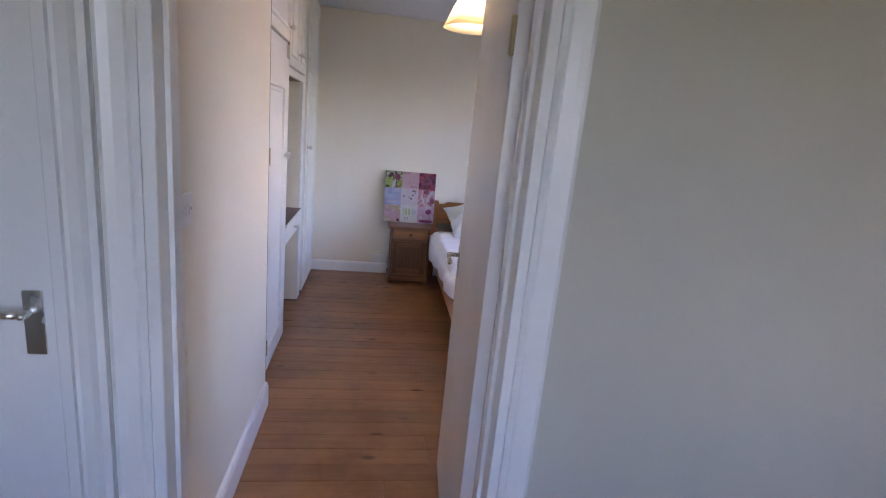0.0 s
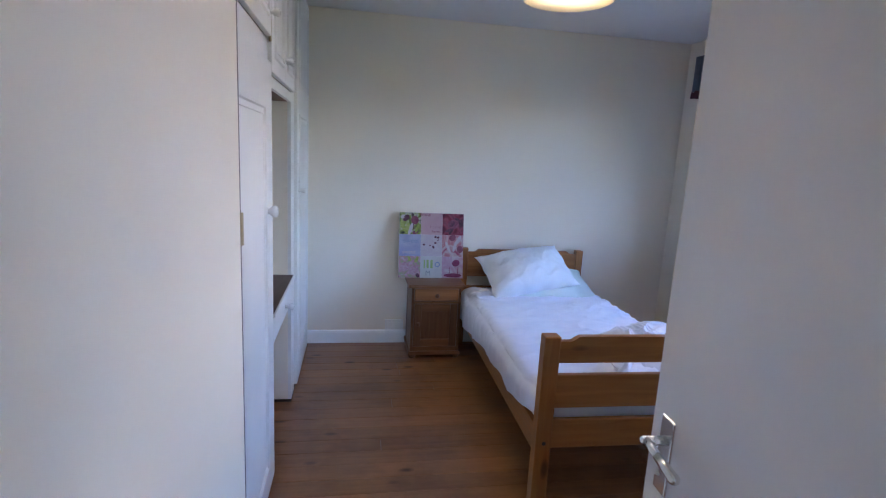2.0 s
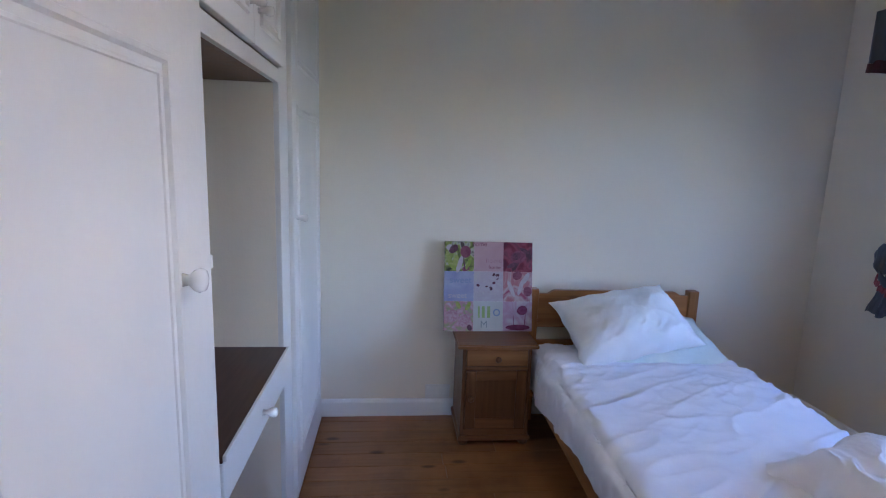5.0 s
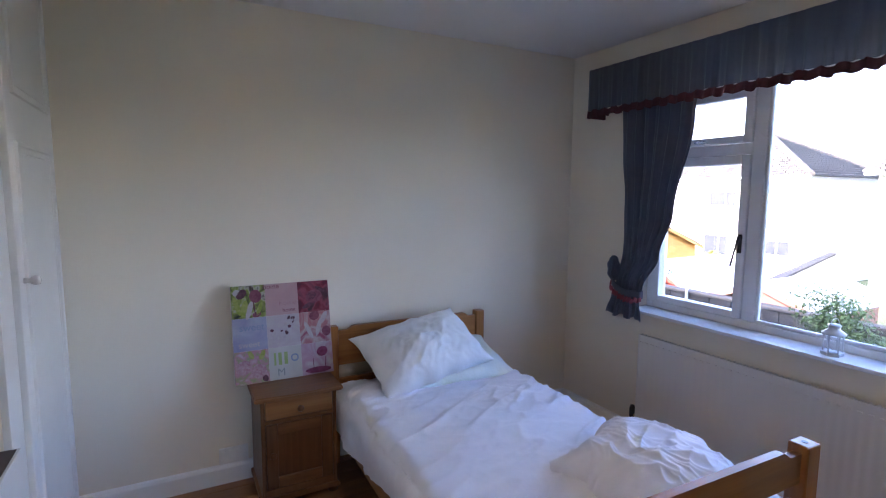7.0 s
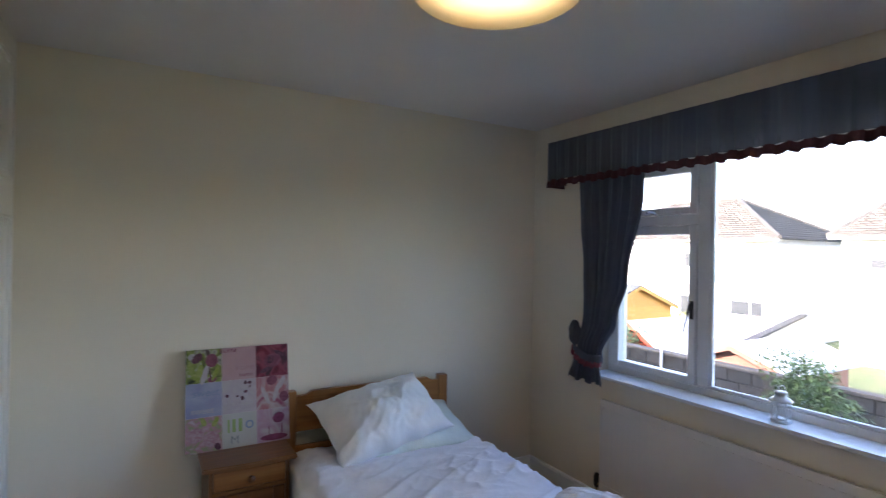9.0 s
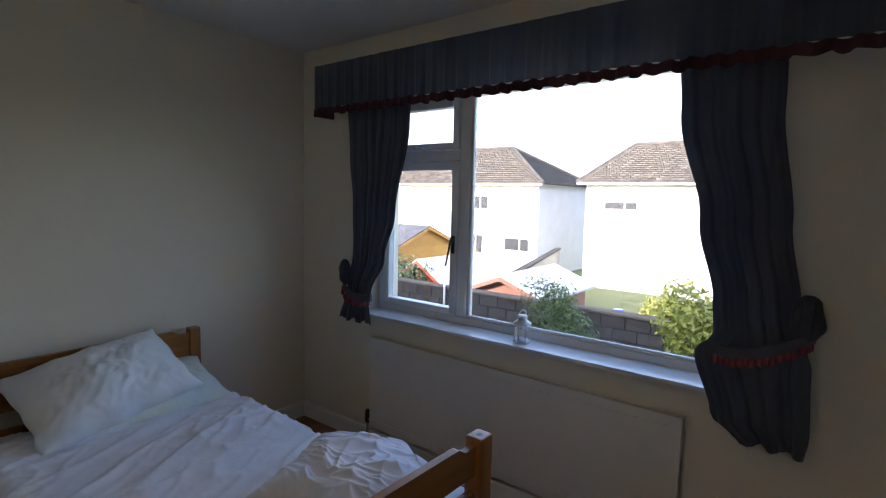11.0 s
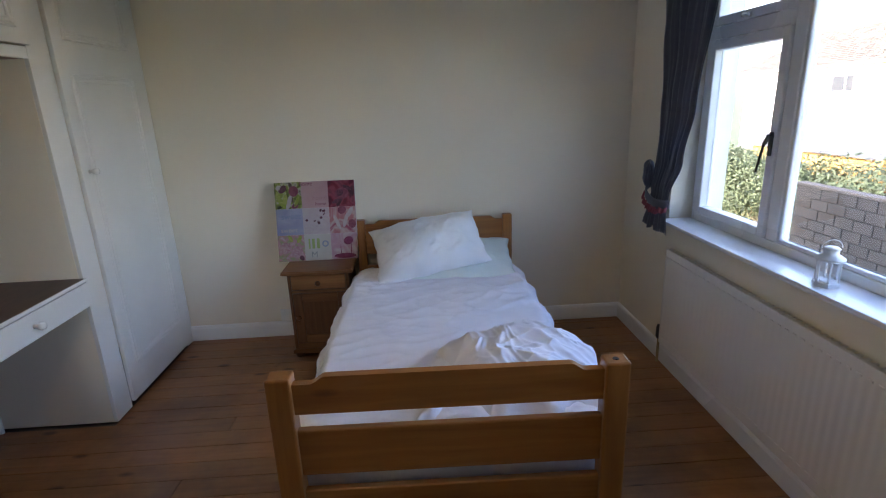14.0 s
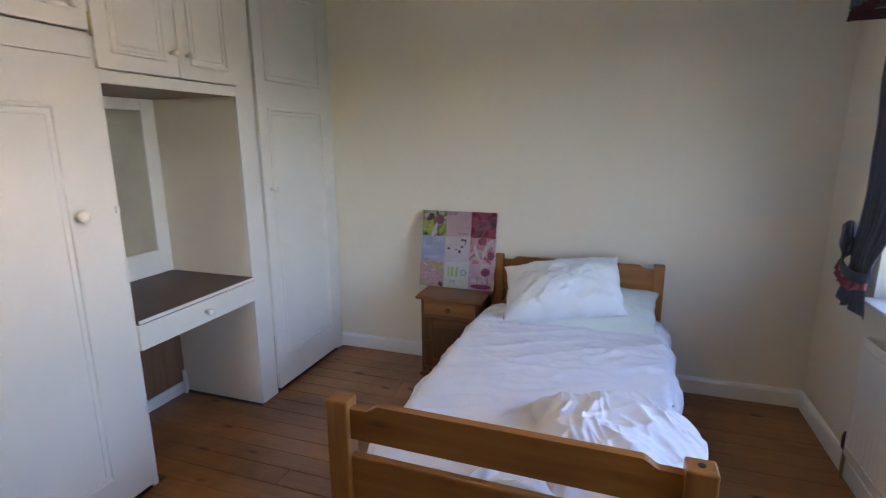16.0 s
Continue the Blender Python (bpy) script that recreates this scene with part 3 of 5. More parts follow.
for x0, x1, y0, y1, z0 in ((-0.64, -0.02, 3.87, N0, 0), (-0.64, -0.02, N1, N1 + 0.02, 0), (-0.66, -0.64, 2.99, N0, 0), (-0.66, -0.64, N1, YB - 0.002, 0), (-0.60, -0.585, N0, N1, NZ0 - 0.03)):
    wpart("carcass_panel", bx(x0, x1, y0, y1, z0, H, 0.001), CREAM, ward)
b = bmesh.new()
box(b, -0.64, -0.02, N0, N1, NZ1, NZ1 + 0.018, 0.001)
wpart("niche_top", b, HARDBOARD, ward, "dark underside of the niche top")
for y0, y1, z0, z1, ky, kz, rail, foot in ((3.038, 3.868, 0.03, 1.845, 3.715, 1.268, 0.170, 0.13), (4.790, 5.495, 0.03, 2.455, 4.845, 1.262, 0.075, 0.18)):
    d = panel_door("door", y0, y1, z0, z1, rail, foot)
    knob(d, ky, kz, 0.024 if y0 < 4 else 0.016)
for y0, y1, z0, z1, ky, kz in ((3.038, 3.868, 1.945, 2.425, 3.80, 2.02), (3.885, 4.274, 1.815, 2.425, 4.233, 1.915), (4.278, 4.650, 1.815, 2.425, 4.322, 1.915)):
    d = panel_door("upper_door", y0, y1, z0, z1, 0.06, 0.06)
    knob(d, ky, kz, 0.014)
for y, z in ((2.994, 1.31), (2.994, 0.32), (3.879, 1.97)):
    hx = 0.012 if y > 3.5 else WW + 0.001
    b = rod(bmesh.new(), (hx, y, z - 0.042), (hx, y, z + 0.042), 0.0055)
    wpart("hinge", b, BRASS, ward, "tarnished brass hinge")
wpart("door_catch", bx(0.0, 0.014, 3.876, 3.892, 1.255, 1.285, 0.002), PLASTIC, ward, "small white magnetic catch")
b = bmesh.new()
box(b, -0.583, 0.012, N0 + 0.001, N1 - 0.001, 0.765, 0.785, 0.003)
wpart("desk_top", b, DESKTOP, ward, "dark brown dressing table top")
b = bmesh.new()
box(b, -0.03, 0.014, N0 + 0.001, N1 - 0.001, 0.650, 0.764, 0.003)
box(b, 0.012, 0.022, N0 + 0.001, N1 - 0.001, 0.771, 0.787, 0.003)
box(b, -0.50, -0.03, N0 + 0.02, N1 - 0.02, 0.665, 0.745, 0.002)
d = wpart("drawer", b, WARD, ward)
knob(d, (N0 + N1) / 2, 0.707, 0.017, 0.014)
b = bmesh.new()
box(b, -0.60, -0.585, N0 + 0.001, N1 - 0.001, 0.0, 0.755)
wpart("knee_hole_back", b, HARDBOARD, ward, "brown hardboard back of the knee hole")
b = bmesh.new()
box(b, -0.584, -0.566, N0 + 0.001, N1 - 0.001, 0.0, 0.07, 0.003)
rod(b, (-0.552, N1 - 0.035, 0.0), (-0.552, N1 - 0.035, 0.15), 0.011)
wpart("plinth", b, WARD, ward)
wpart("mirror", bx(-0.580, -0.576, N0 + 0.09, N1 - 0.09, 0.925, 1.70, 0.001), MIRROR, ward, "tall mirror at the back of the niche")
b = bmesh.new()
for u0, u1, w0, w1 in ((N0 + 0.002, N0 + 0.09, NZ0, NZ1), (N1 - 0.09, N1 - 0.002, NZ0, NZ1), (N0 + 0.09, N1 - 0.09, NZ0, 0.925), (N0 + 0.09, N1 - 0.09, 1.70, NZ1)):
    box(b, -0.584, -0.566, u0, u1, w0 + 0.001, w1 - 0.001, 0.003)
wpart("mirror_frame", b, WARD, ward, "white painted mirror frame")


# ---- bed ----
BX0, BX1, BY0, BY1 = 1.170, 2.196, 3.533, 5.540
BED_TURN = Matrix.Translation((1.683, 4.55, 0)) @ Matrix.Rotation(radians(-1.2), 4, "Z") @ Matrix.Translation((-1.683, -4.55, 0))
bed = thing("single_bed", (1.683, 4.55, 0), "single bed of varnished pine with slatted footboard", "bed")
bed.rotation_euler = (0, 0, radians(-1.2))


def scalloped(bm, x0, x1, y0, y1, z0, z1, dip=0.022, run=0.075):
    """Rail whose upper edge dips beside the posts."""
    out = [(x0, z0), (x1, z0), (x1, z1 - dip)]
    for k in range(7):
        s = k / 6
        out.append((x1 - run * (0.7 + 0.6 * s), z1 - dip * (1 - s * s * (3 - 2 * s))))
    for k in range(7):
        s = 1 - k / 6
        out.append((x0 + run * (0.7 + 0.6 * s), z1 - dip * (1 - s * s * (3 - 2 * s))))
    out.append((x0, z1 - dip))
    prism(bm, out, "y", y0, y1)
    return bm


for x in (BX0, BX1 - 0.07):
    wpart("foot_post", bx(x, x + 0.07, BY0, BY0 + 0.062, 0.0, 0.803, 0.006), PINE_Z, bed)
    wpart("head_post", bx(x, x + 0.06, BY1 - 0.055, BY1, 0.0, 0.808, 0.006), PINE_Z, bed)
    wpart("bolt_cover", rod(bmesh.new(), (x + 0.035, BY0 - 0.001, 0.32), (x + 0.035, BY0 + 0.004, 0.32), 0.009), BLACK, bed)
wpart("post_peg", rod(bmesh.new(), (BX1 - 0.035, BY0 + 0.03, 0.8025), (BX1 - 0.035, BY0 + 0.03, 0.8045), 0.009), BLACK, bed, "dark peg hole in the post top")
wpart("foot_rail", scalloped(bmesh.new(), BX0 + 0.068, BX1 - 0.068, BY0 + 0.018, BY0 + 0.044, 0.682, 0.800), PINE_X, bed)
wpart("foot_rail", bx(BX0 + 0.068, BX1 - 0.068, BY0 + 0.018, BY0 + 0.044, 0.474, 0.628, 0.005), PINE_X, bed)
wpart("foot_rail", bx(BX0 + 0.068, BX1 - 0.068, BY0 + 0.018, BY0 + 0.044, 0.285, 0.420, 0.005), PINE_X, bed)
wpart("headboard", scalloped(bmesh.new(), BX0 + 0.058, BX1 - 0.058, BY1 - 0.042, BY1 - 0.016, 0.58, 0.800), PINE_X, bed)
wpart("head_rail", bx(BX0 + 0.058, BX1 - 0.058, BY1 - 0.042, BY1 - 0.016, 0.26, 0.50, 0.005), PINE_X, bed)
for x in (BX0 + 0.012, BX1 - 0.036):
    wpart("side_rail", bx(x, x + 0.024, BY0 + 0.062, BY1 - 0.055, 0.245, 0.375, 0.005), PINE_Y, bed)
for k in range(12):
    y = BY0 + 0.15 + k * 0.155
    wpart("slat", bx(BX0 + 0.037, BX1 - 0.037, y, y + 0.07, 0.278, 0.296, 0.003), PINE_X, bed)
mattress = thing("mattress", (1.683, 4.55, 0.296), "white single mattress on the bed slats", "mattress")
wpart("mattress_body", bx(BX0 + 0.045, BX1 - 0.045, BY0 + 0.075, BY1 - 0.06, 0.297, 0.475, 0.035), SHEET, mattress, "", True)
mattress.rotation_euler = (0, 0, radians(-1.2))


def wrinkle(x, y, z=0.0):
    """Soft long creases across the bed, and a few finer ones."""
    a = noise.noise(Vector((x * 1.6 + y * 0.8, y * 2.0 - x * 0.5, z)))
    c = 1 - abs(noise.noise(Vector((x * 1.6 + y * 1.2, y * 6.5 - x * 2.4, z + 3.1))))
    d = 1 - abs(noise.noise(Vector((x * 5 - y * 3, y * 15 + x * 4, z + 7.7))))
    g = 1 - abs(noise.noise(Vector((x * 2.2 + y * 3.4, y * 10.0 - x * 6.5, z + 12.3))))
    h = 1 - abs(noise.noise(Vector((x * 7 + y * 5, y * 24 - x * 9, z + 21.0))))
    return 0.010 * a + 0.013 * (c ** 8) + 0.007 * (d ** 7) * (0.5 + a) + 0.012 * (g ** 10) * max(0.0, 0.55 + 1.3 * a) + 0.003 * (h ** 8) * (0.6 + a)


def cloth(rows, cols, place):
    """A sheet of quads from place(u, v) with u, v in 0..1."""
    bm = bmesh.new()
    grid = [[bm.verts.new(place(i / cols, j / rows)) for i in range(cols + 1)] for j in range(rows + 1)]
    for j in range(rows):
        for i in range(cols):
            bm.faces.new((grid[j][i], grid[j][i + 1], grid[j + 1][i + 1], grid[j + 1][i]))
    bmesh.ops.recalc_face_normals(bm, faces=bm.faces)
    return bm


def thick(ob, t):
    s = ob.modifiers.new("thickness", "SOLIDIFY")
    s.thickness, s.offset = t, -1
    return ob


def drape(u, v):
    """Duvet across the bed: hangs at both sides, flat on top."""
    y = 3.615 + v * (5.42 - 3.615)
    hang_l, top, hang_r = 0.13 + 0.10 * min(1.0, v * 1.4) + 0.012 * math.sin(v * 9), 1.04, 0.06 + 0.12 * min(1.0, v * 2.2) + 0.02 * math.sin(v * 7 + 1)
    s = u * (hang_l + top + hang_r)
    tuck = 0.075 * max(0.0, 1 - v / 0.10)
    x0, x1 = BX0 - 0.012 + tuck, BX1 + 0.012 - tuck
    z_top = 0.525 + 0.02 * math.sin(v * 3.1)
    if v > 0.9:
        z_top -= 0.03 * ((v - 0.9) / 0.1) ** 2
    r = 0.075
    if s < hang_l:
        x, z = x0 - 0.012 * math.sin(s / hang_l * 3.1), z_top - (hang_l - s)
    elif s > hang_l + top:
        x, z = x1 + 0.012 * math.sin((s - hang_l - top) / hang_r * 3.1), z_top - (s - hang_l - top)
    else:
        x, z = x0 + (s - hang_l) / top * (x1 - x0), z_top
    e = min(s - hang_l, hang_l + top - s)
    if abs(e) < r:                          # rounded shoulder
        f = (1 - abs(e) / r) ** 2
        z -= 0.030 * f
        x += (0.022 if s < 0.7 else -0.022) * f
    x = min(x, 2.30 + 0.2 * max(0.0, y - 3.75))
    w = wrinkle(x, y)
    if hang_l <= s <= hang_l + top:
        z += w - 0.012 + 0.012 * math.sin(u * 3.14)
    else:
        x += (w - 0.01) * (-0.7 if s < hang_l else 0.7) + 0.008 * math.sin(y * 17 + s * 9)
    return x, y, z


duvet = tagged(thick(part("duvet", cloth(170, 150, drape), SHEET, None, "", True), 0.018), "creased white cotton duvet spread over the bed", "duvet")
duvet.matrix_world = BED_TURN


for ua, ub, off in ((0.0, 0.022, -0.0025), (0.978, 1.0, 0.0025)):
    def hem(u, v, ua=ua, ub=ub, off=off):
        x, y, z = drape(ua + (ub - ua) * u, v)
        return x + off, y, z
    part("hem", cloth(110, 2, hem), SHEET, duvet, "stitched double hem", True)


def mound(u, v):
    """Bunched quilt: a puffed heap with steep rounded sides and soft folds that fan out over its top."""
    p, q = 2 * u - 1, 2 * v - 1
    x = 1.965 + 0.300 * p + 0.030 * math.sin(4.2 * q + 1.0) * abs(p) + 0.014 * math.sin(13 * q) * p
    y = 3.930 + 0.300 * q + 0.055 * math.sin(3.7 * p + 0.5) * max(0.0, q) + 0.014 * math.sin(11 * p) * q
    w = max(0.0, (1 - abs(p) ** 3.2) * (1 - abs(q) ** 3.0)) ** 0.55
    bend = 0.16 * noise.noise(Vector((x * 4.0, y * 4.0, 2.2)))
    turn = math.atan2(x - 1.86 + bend, 4.75 - y + bend)
    ridge = 1 - abs(noise.noise(Vector((turn * 6.0 + x * 2.0, y * 5.0, 1.7))))
    fine = 1 - abs(noise.noise(Vector((turn * 22.0 + y * 4, y * 8.0, 4.4))))
    cross = 1 - abs(noise.noise(Vector((x * 8.0 + y * 3, y * 12.0 - x * 6, 6.1))))
    soft = noise.noise(Vector((x * 4.4 + 3.0, y * 4.0, 9.0)))
    rib = math.sin(95 * (y + 0.35 * x) + 9 * bend)
    z = 0.490 + 0.165 * w * (1.0 + 0.36 * soft + 0.06 * p) + w * (0.022 * ridge ** 2 + 0.010 * fine ** 3 + 0.012 * cross ** 4 + 0.0016 * rib)
    return min(x - 0.010 * cross ** 4 * p, 2.225 + 0.02 * w), y, z


heap = tagged(thick(part("bunched_cover", cloth(150, 150, mound), SHEET, None, "", True), 0.012), "crumpled white cover heaped at the foot of the bed", "bed cover")
heap.matrix_world = BED_TURN


def roll(u, v):
    """Rolled edge of the heaped cover."""
    a = 2 * math.pi * u
    s = v - 0.5
    r = 0.052 * (1 - (2 * abs(s)) ** 4) + 0.006 * math.sin(3 * a + 9 * v) + 0.005 * math.sin(23 * v)
    return 1.690 + 0.24 * s + r * 0.45 * math.cos(a), 3.800 - 0.05 * math.sin(v * 3.0) + 0.30 * s + 1.3 * r * math.cos(a), 0.562 + r * math.sin(a)


part("rolled_edge", cloth(40, 28, roll), SHEET, heap, "rolled white edge of the cover", True)


def fold(u, v):
    """A turned-down tongue of cloth that hangs inside the footboard."""
    x = 1.62 + u * 0.58
    if v < 0.5:
        y, z = 3.80 - v * 0.36, 0.565 + 0.02 * math.sin(u * 9)
    else:
        y, z = 3.622 - 0.01 * math.sin(v * 6), 0.565 - (v - 0.5) * 0.30
    w = wrinkle(x * 1.6, y * 1.6 + z, 5.0)
    return x, y + 0.5 * w - 0.0, z + w


tuck = tagged(thick(part("turned_cover", cloth(30, 50, fold), SHEET, None, "", True), 0.01), "white cover tucked down behind the footboard rails", "bed cover")
tuck.matrix_world = BED_TURN


def pillow_mesh(w, d, t, seed, nu=44, nv=34):
    bm = bmesh.new()
    for side in (1, -1):
        grid = []
        for j in range(nv + 1):
            row = []
            for i in range(nu + 1):
                u, v = 2 * i / nu - 1, 2 * j / nv - 1
                edge = max(0.0, (1 - abs(u) ** 2.2) * (1 - abs(v) ** 2.2)) ** 0.58
                pinch = 1 - 0.07 * (1 - abs(u)) ** 1 * abs(v) ** 4 - 0.0
                px, py = u * w / 2 * (1 - 0.06 * (1 - v * v)) * pinch, v * d / 2 * (1 - 0.08 * (1 - u * u))
                px += 0.020 * noise.noise(Vector((v * 2.3, u * 1.1, seed + 20)))
                py += 0.020 * noise.noise(Vector((u * 2.6, v * 1.2, seed + 30)))
                r1 = 1 - abs(noise.noise(Vector((u * 2.6 + v, v * 2.2 - u, seed + side))))
                r2 = 1 - abs(noise.noise(Vector((u * 6 - v * 3, v * 5 + u * 2, seed + 5 + side))))
                z = side * t / 2 * edge * (1 + 0.22 * noise.noise(Vector((u * 1.7, v * 1.7, seed)))) + side * edge * (0.014 * r1 ** 3 + 0.012 * r2 ** 3)
                row.append(bm.verts.new((px, py, z)))
            grid.append(row)
        for j in range(nv):
            for i in range(nu):
                q = (grid[j][i], grid[j][i + 1], grid[j + 1][i + 1], grid[j + 1][i])
                bm.faces.new(q if side == 1 else q[::-1])
    bmesh.ops.remove_doubles(bm, verts=bm.verts, dist=0.0008)
    return bm


p1 = tagged(part("pillow", pillow_mesh(0.67, 0.45, 0.25, 2.0, 64, 50), PILLOW, None, "", True), "plump creased white pillow leaning on the headboard", "pillow", "pillows on the bed")
p1.matrix_world = pose(1.650, 5.235, 0.690, 30, -9, 5)
p2 = tagged(part("pillow", pillow_mesh(0.80, 0.50, 0.14, 8.0), UNDERSHEET, None, "", True), "flat pale green-white pillow under the other one", "pillow", "pillows on the bed")
p2.matrix_world = pose(1.775, 5.275, 0.588, 14, 0, -3)

# ---- bedside cabinet ----
cab = thing("bedside_cabinet", (0.965, 5.40, 0), "small antique pine bedside cabinet with drawer and door", "bedside cabinet")
CX0, CX1, CY0, CY1 = 0.785, 1.155, 5.235, 5.568
b = bmesh.new()
out = [(CX0 - 0.03, CY1), (CX1 + 0.03, CY1), (CX1 + 0.03, CY0 - 0.022)]
out += [(CX1 + 0.03 - (CX1 - CX0 + 0.06) * k / 16, CY0 - 0.022 - 0.013 * math.sin(math.pi * k / 16) ** 2) for k in range(1, 16)]
out += [(CX0 - 0.03, CY0 - 0.022)]
prism(b, out, "z", 0.552, 0.577)
bmesh.ops.bevel(b, geom=[e for e in b.edges if abs(e.verts[0].co.z - e.verts[1].co.z) < 1e-6], offset=0.006, segments=2, affect="EDGES")
wpart("top", b, STAND_X, cab)
for x in (CX0, CX1 - 0.018):
    wpart("side_panel", bx(x, x + 0.018, CY0, CY1, 0.06, 0.552, 0.002), STAND, cab)
wpart("back_panel", bx(CX0 + 0.018, CX1 - 0.018, CY1 - 0.012, CY1, 0.06, 0.552, 0.001), STAND, cab)
wpart("bottom_rail", bx(CX0 + 0.018, CX1 - 0.018, CY0, CY1 - 0.012, 0.06, 0.095, 0.002), STAND_X, cab)
wpart("divider", bx(CX0 + 0.018, CX1 - 0.018, CY0, CY1 - 0.012, 0.432, 0.448, 0.002), STAND_X, cab)
d = wpart("drawer", bx(CX0 + 0.021, CX1 - 0.021, CY0 - 0.006, CY1 - 0.05, 0.454, 0.544, 0.005), STAND_D, cab)


def wood_knob(parent, x, y, z):
    b = lathe(bmesh.new(), [(0.009, 0), (0.007, 0.008), (0.014, 0.016), (0.017, 0.023), (0.013, 0.03), (0.004, 0.033)], 16, Matrix.Translation((x, y, z)) @ pose(0, 0, 0, 90, 0, 0))
    wpart("knob", b, STAND, parent, "turned wooden knob", True)


wood_knob(d, 0.970, CY0 - 0.006, 0.498)
d0, d1, e0, e1 = CX0 + 0.022, CX1 - 0.022, 0.100, 0.427
d = wpart("door", bx(d0 + 0.050, d1 - 0.050, CY0 + 0.006, CY0 + 0.016, e0 + 0.050, e1 - 0.050, 0.002), STAND, cab)
for u0, u1, w0, w1, wm in ((d0, d0 + 0.055, e0, e1, STAND), (d1 - 0.055, d1, e0, e1, STAND), (d0 + 0.055, d1 - 0.055, e0, e0 + 0.055, STAND_X), (d0 + 0.055, d1 - 0.055, e1 - 0.055, e1, STAND_X)):
    wpart("door_rail", bx(u0, u1, CY0 - 0.005, CY0 + 0.015, w0, w1, 0.004), wm, d)
wood_knob(d, d0 + 0.028, CY0 - 0.004, 0.28)
b = bmesh.new()
prism(b, [(CX0 - 0.012, 0.035), (CX1 + 0.012, 0.035), (CX1 + 0.012, 0.055), (CX1, 0.062), (CX0, 0.062), (CX0 - 0.012, 0.055)], "y", CY0 - 0.012, CY1)
wpart("plinth", b, STAND_X, cab)
for x in (CX0 + 0.02, CX1 - 0.02):
    for y in (CY0 + 0.02, CY1 - 0.03):
        wpart("bun_foot", lathe(bmesh.new(), [(0.014, 0.0), (0.026, 0.008), (0.028, 0.02), (0.02, 0.033), (0.016, 0.036)], 16, Matrix.Translation((x, y, 0))), STAND, cab, "", True)

# ---- canvas print ----
canvas = thing("canvas_print", (0.949, 5.432, 0.578), "square canvas print of nine pink and green flower pictures", "picture")
canvas.rotation_euler = (radians(-11.5), 0, 0)
S = 0.503
part("stretcher", bx(-S / 2, S / 2, 0.0, 0.03, 0.002, S, 0.003), mat("canvas_edge", (0.62, 0.55, 0.55), (0.72, 0.66, 0.66), rough=0.8, scale=14), canvas)


def print_mat(name, colors, scale, seed, distortion=0.6):
    m = bpy.data.materials.new(name)
    m.use_nodes = True
    n, l = m.node_tree.nodes, m.node_tree.links
    co, t, ramp = n.new("ShaderNodeTexCoord"), n.new("ShaderNodeTexNoise"), n.new("ShaderNodeValToRGB")
    mp = n.new("ShaderNodeMapping")
    mp.inputs["Location"].default_value = (seed, seed * 1.7, seed * 0.3)
    l.new(co.outputs["Object"], mp.inputs["Vector"])
    l.new(mp.outputs[0], t.inputs["Vector"])
    t.inputs["Scale"].default_value, t.inputs["Detail"].default_value, t.inputs["Distortion"].default_value = scale, 8, distortion * 2.2
    while len(ramp.color_ramp.elements) < len(colors):
        ramp.color_ramp.elements.new(0.5)
    for k, c in enumerate(colors):
        ramp.color_ramp.elements[k].position, ramp.color_ramp.elements[k].color = 0.34 + 0.32 * k / max(1, len(colors) - 1), rgb([0.62 * x for x in c])
    l.new(t.outputs["Fac"], ramp.inputs[0])
    l.new(ramp.outputs[0], n["Principled BSDF"].inputs["Base Color"])
    n["Principled BSDF"].inputs["Roughness"].default_value = 0.7
    return m


PINK, ROSE, CRIM, LIME, LILAC, WHITE_P = (0.72, 0.42, 0.45), (0.60, 0.22, 0.30), (0.26, 0.02, 0.05), (0.40, 0.48, 0.10), (0.50, 0.48, 0.66), (0.74, 0.68, 0.68)
TILES = [
    [("tulip_print", [(0.04, 0.05, 0.02), (0.20, 0.24, 0.06), LIME, (0.66, 0.66, 0.52), (0.10, 0.06, 0.05)], 14), ("pink_print", [(0.70, 0.45, 0.47), (0.76, 0.52, 0.53)], 5), ("crimson_print", [(0.15, 0.01, 0.04), CRIM, (0.42, 0.08, 0.13), (0.10, 0.03, 0.05)], 9)],
    [("lilac_print", [(0.38, 0.40, 0.66), (0.56, 0.58, 0.76)], 6), ("blossom_print", [WHITE_P, (0.70, 0.60, 0.66), (0.78, 0.72, 0.74)], 12), ("petal_print", [(0.70, 0.55, 0.54), (0.62, 0.22, 0.25), (0.74, 0.60, 0.58), (0.50, 0.12, 0.20)], 8)],
    [("rose_print", [(0.72, 0.58, 0.58), (0.66, 0.34, 0.40), (0.40, 0.46, 0.22), (0.70, 0.50, 0.52)], 13), ("white_print", [(0.70, 0.70, 0.64), (0.76, 0.77, 0.72)], 6), ("poppy_print", [(0.74, 0.64, 0.68), (0.66, 0.40, 0.52), (0.74, 0.66, 0.70)], 10)],
]
for r, row in enumerate(TILES):
    for c, (nm, cols, sc) in enumerate(row):
        x0, z1 = -S / 2 + c * S / 3, S - r * S / 3
        part("print_panel", bx(x0 + 0.0003, x0 + S / 3 - 0.0003, -0.0012, 0.0, z1 - S / 3 + 0.0003, z1 - 0.0003, 0), print_mat(nm, cols, sc, r * 3.1 + c), canvas)


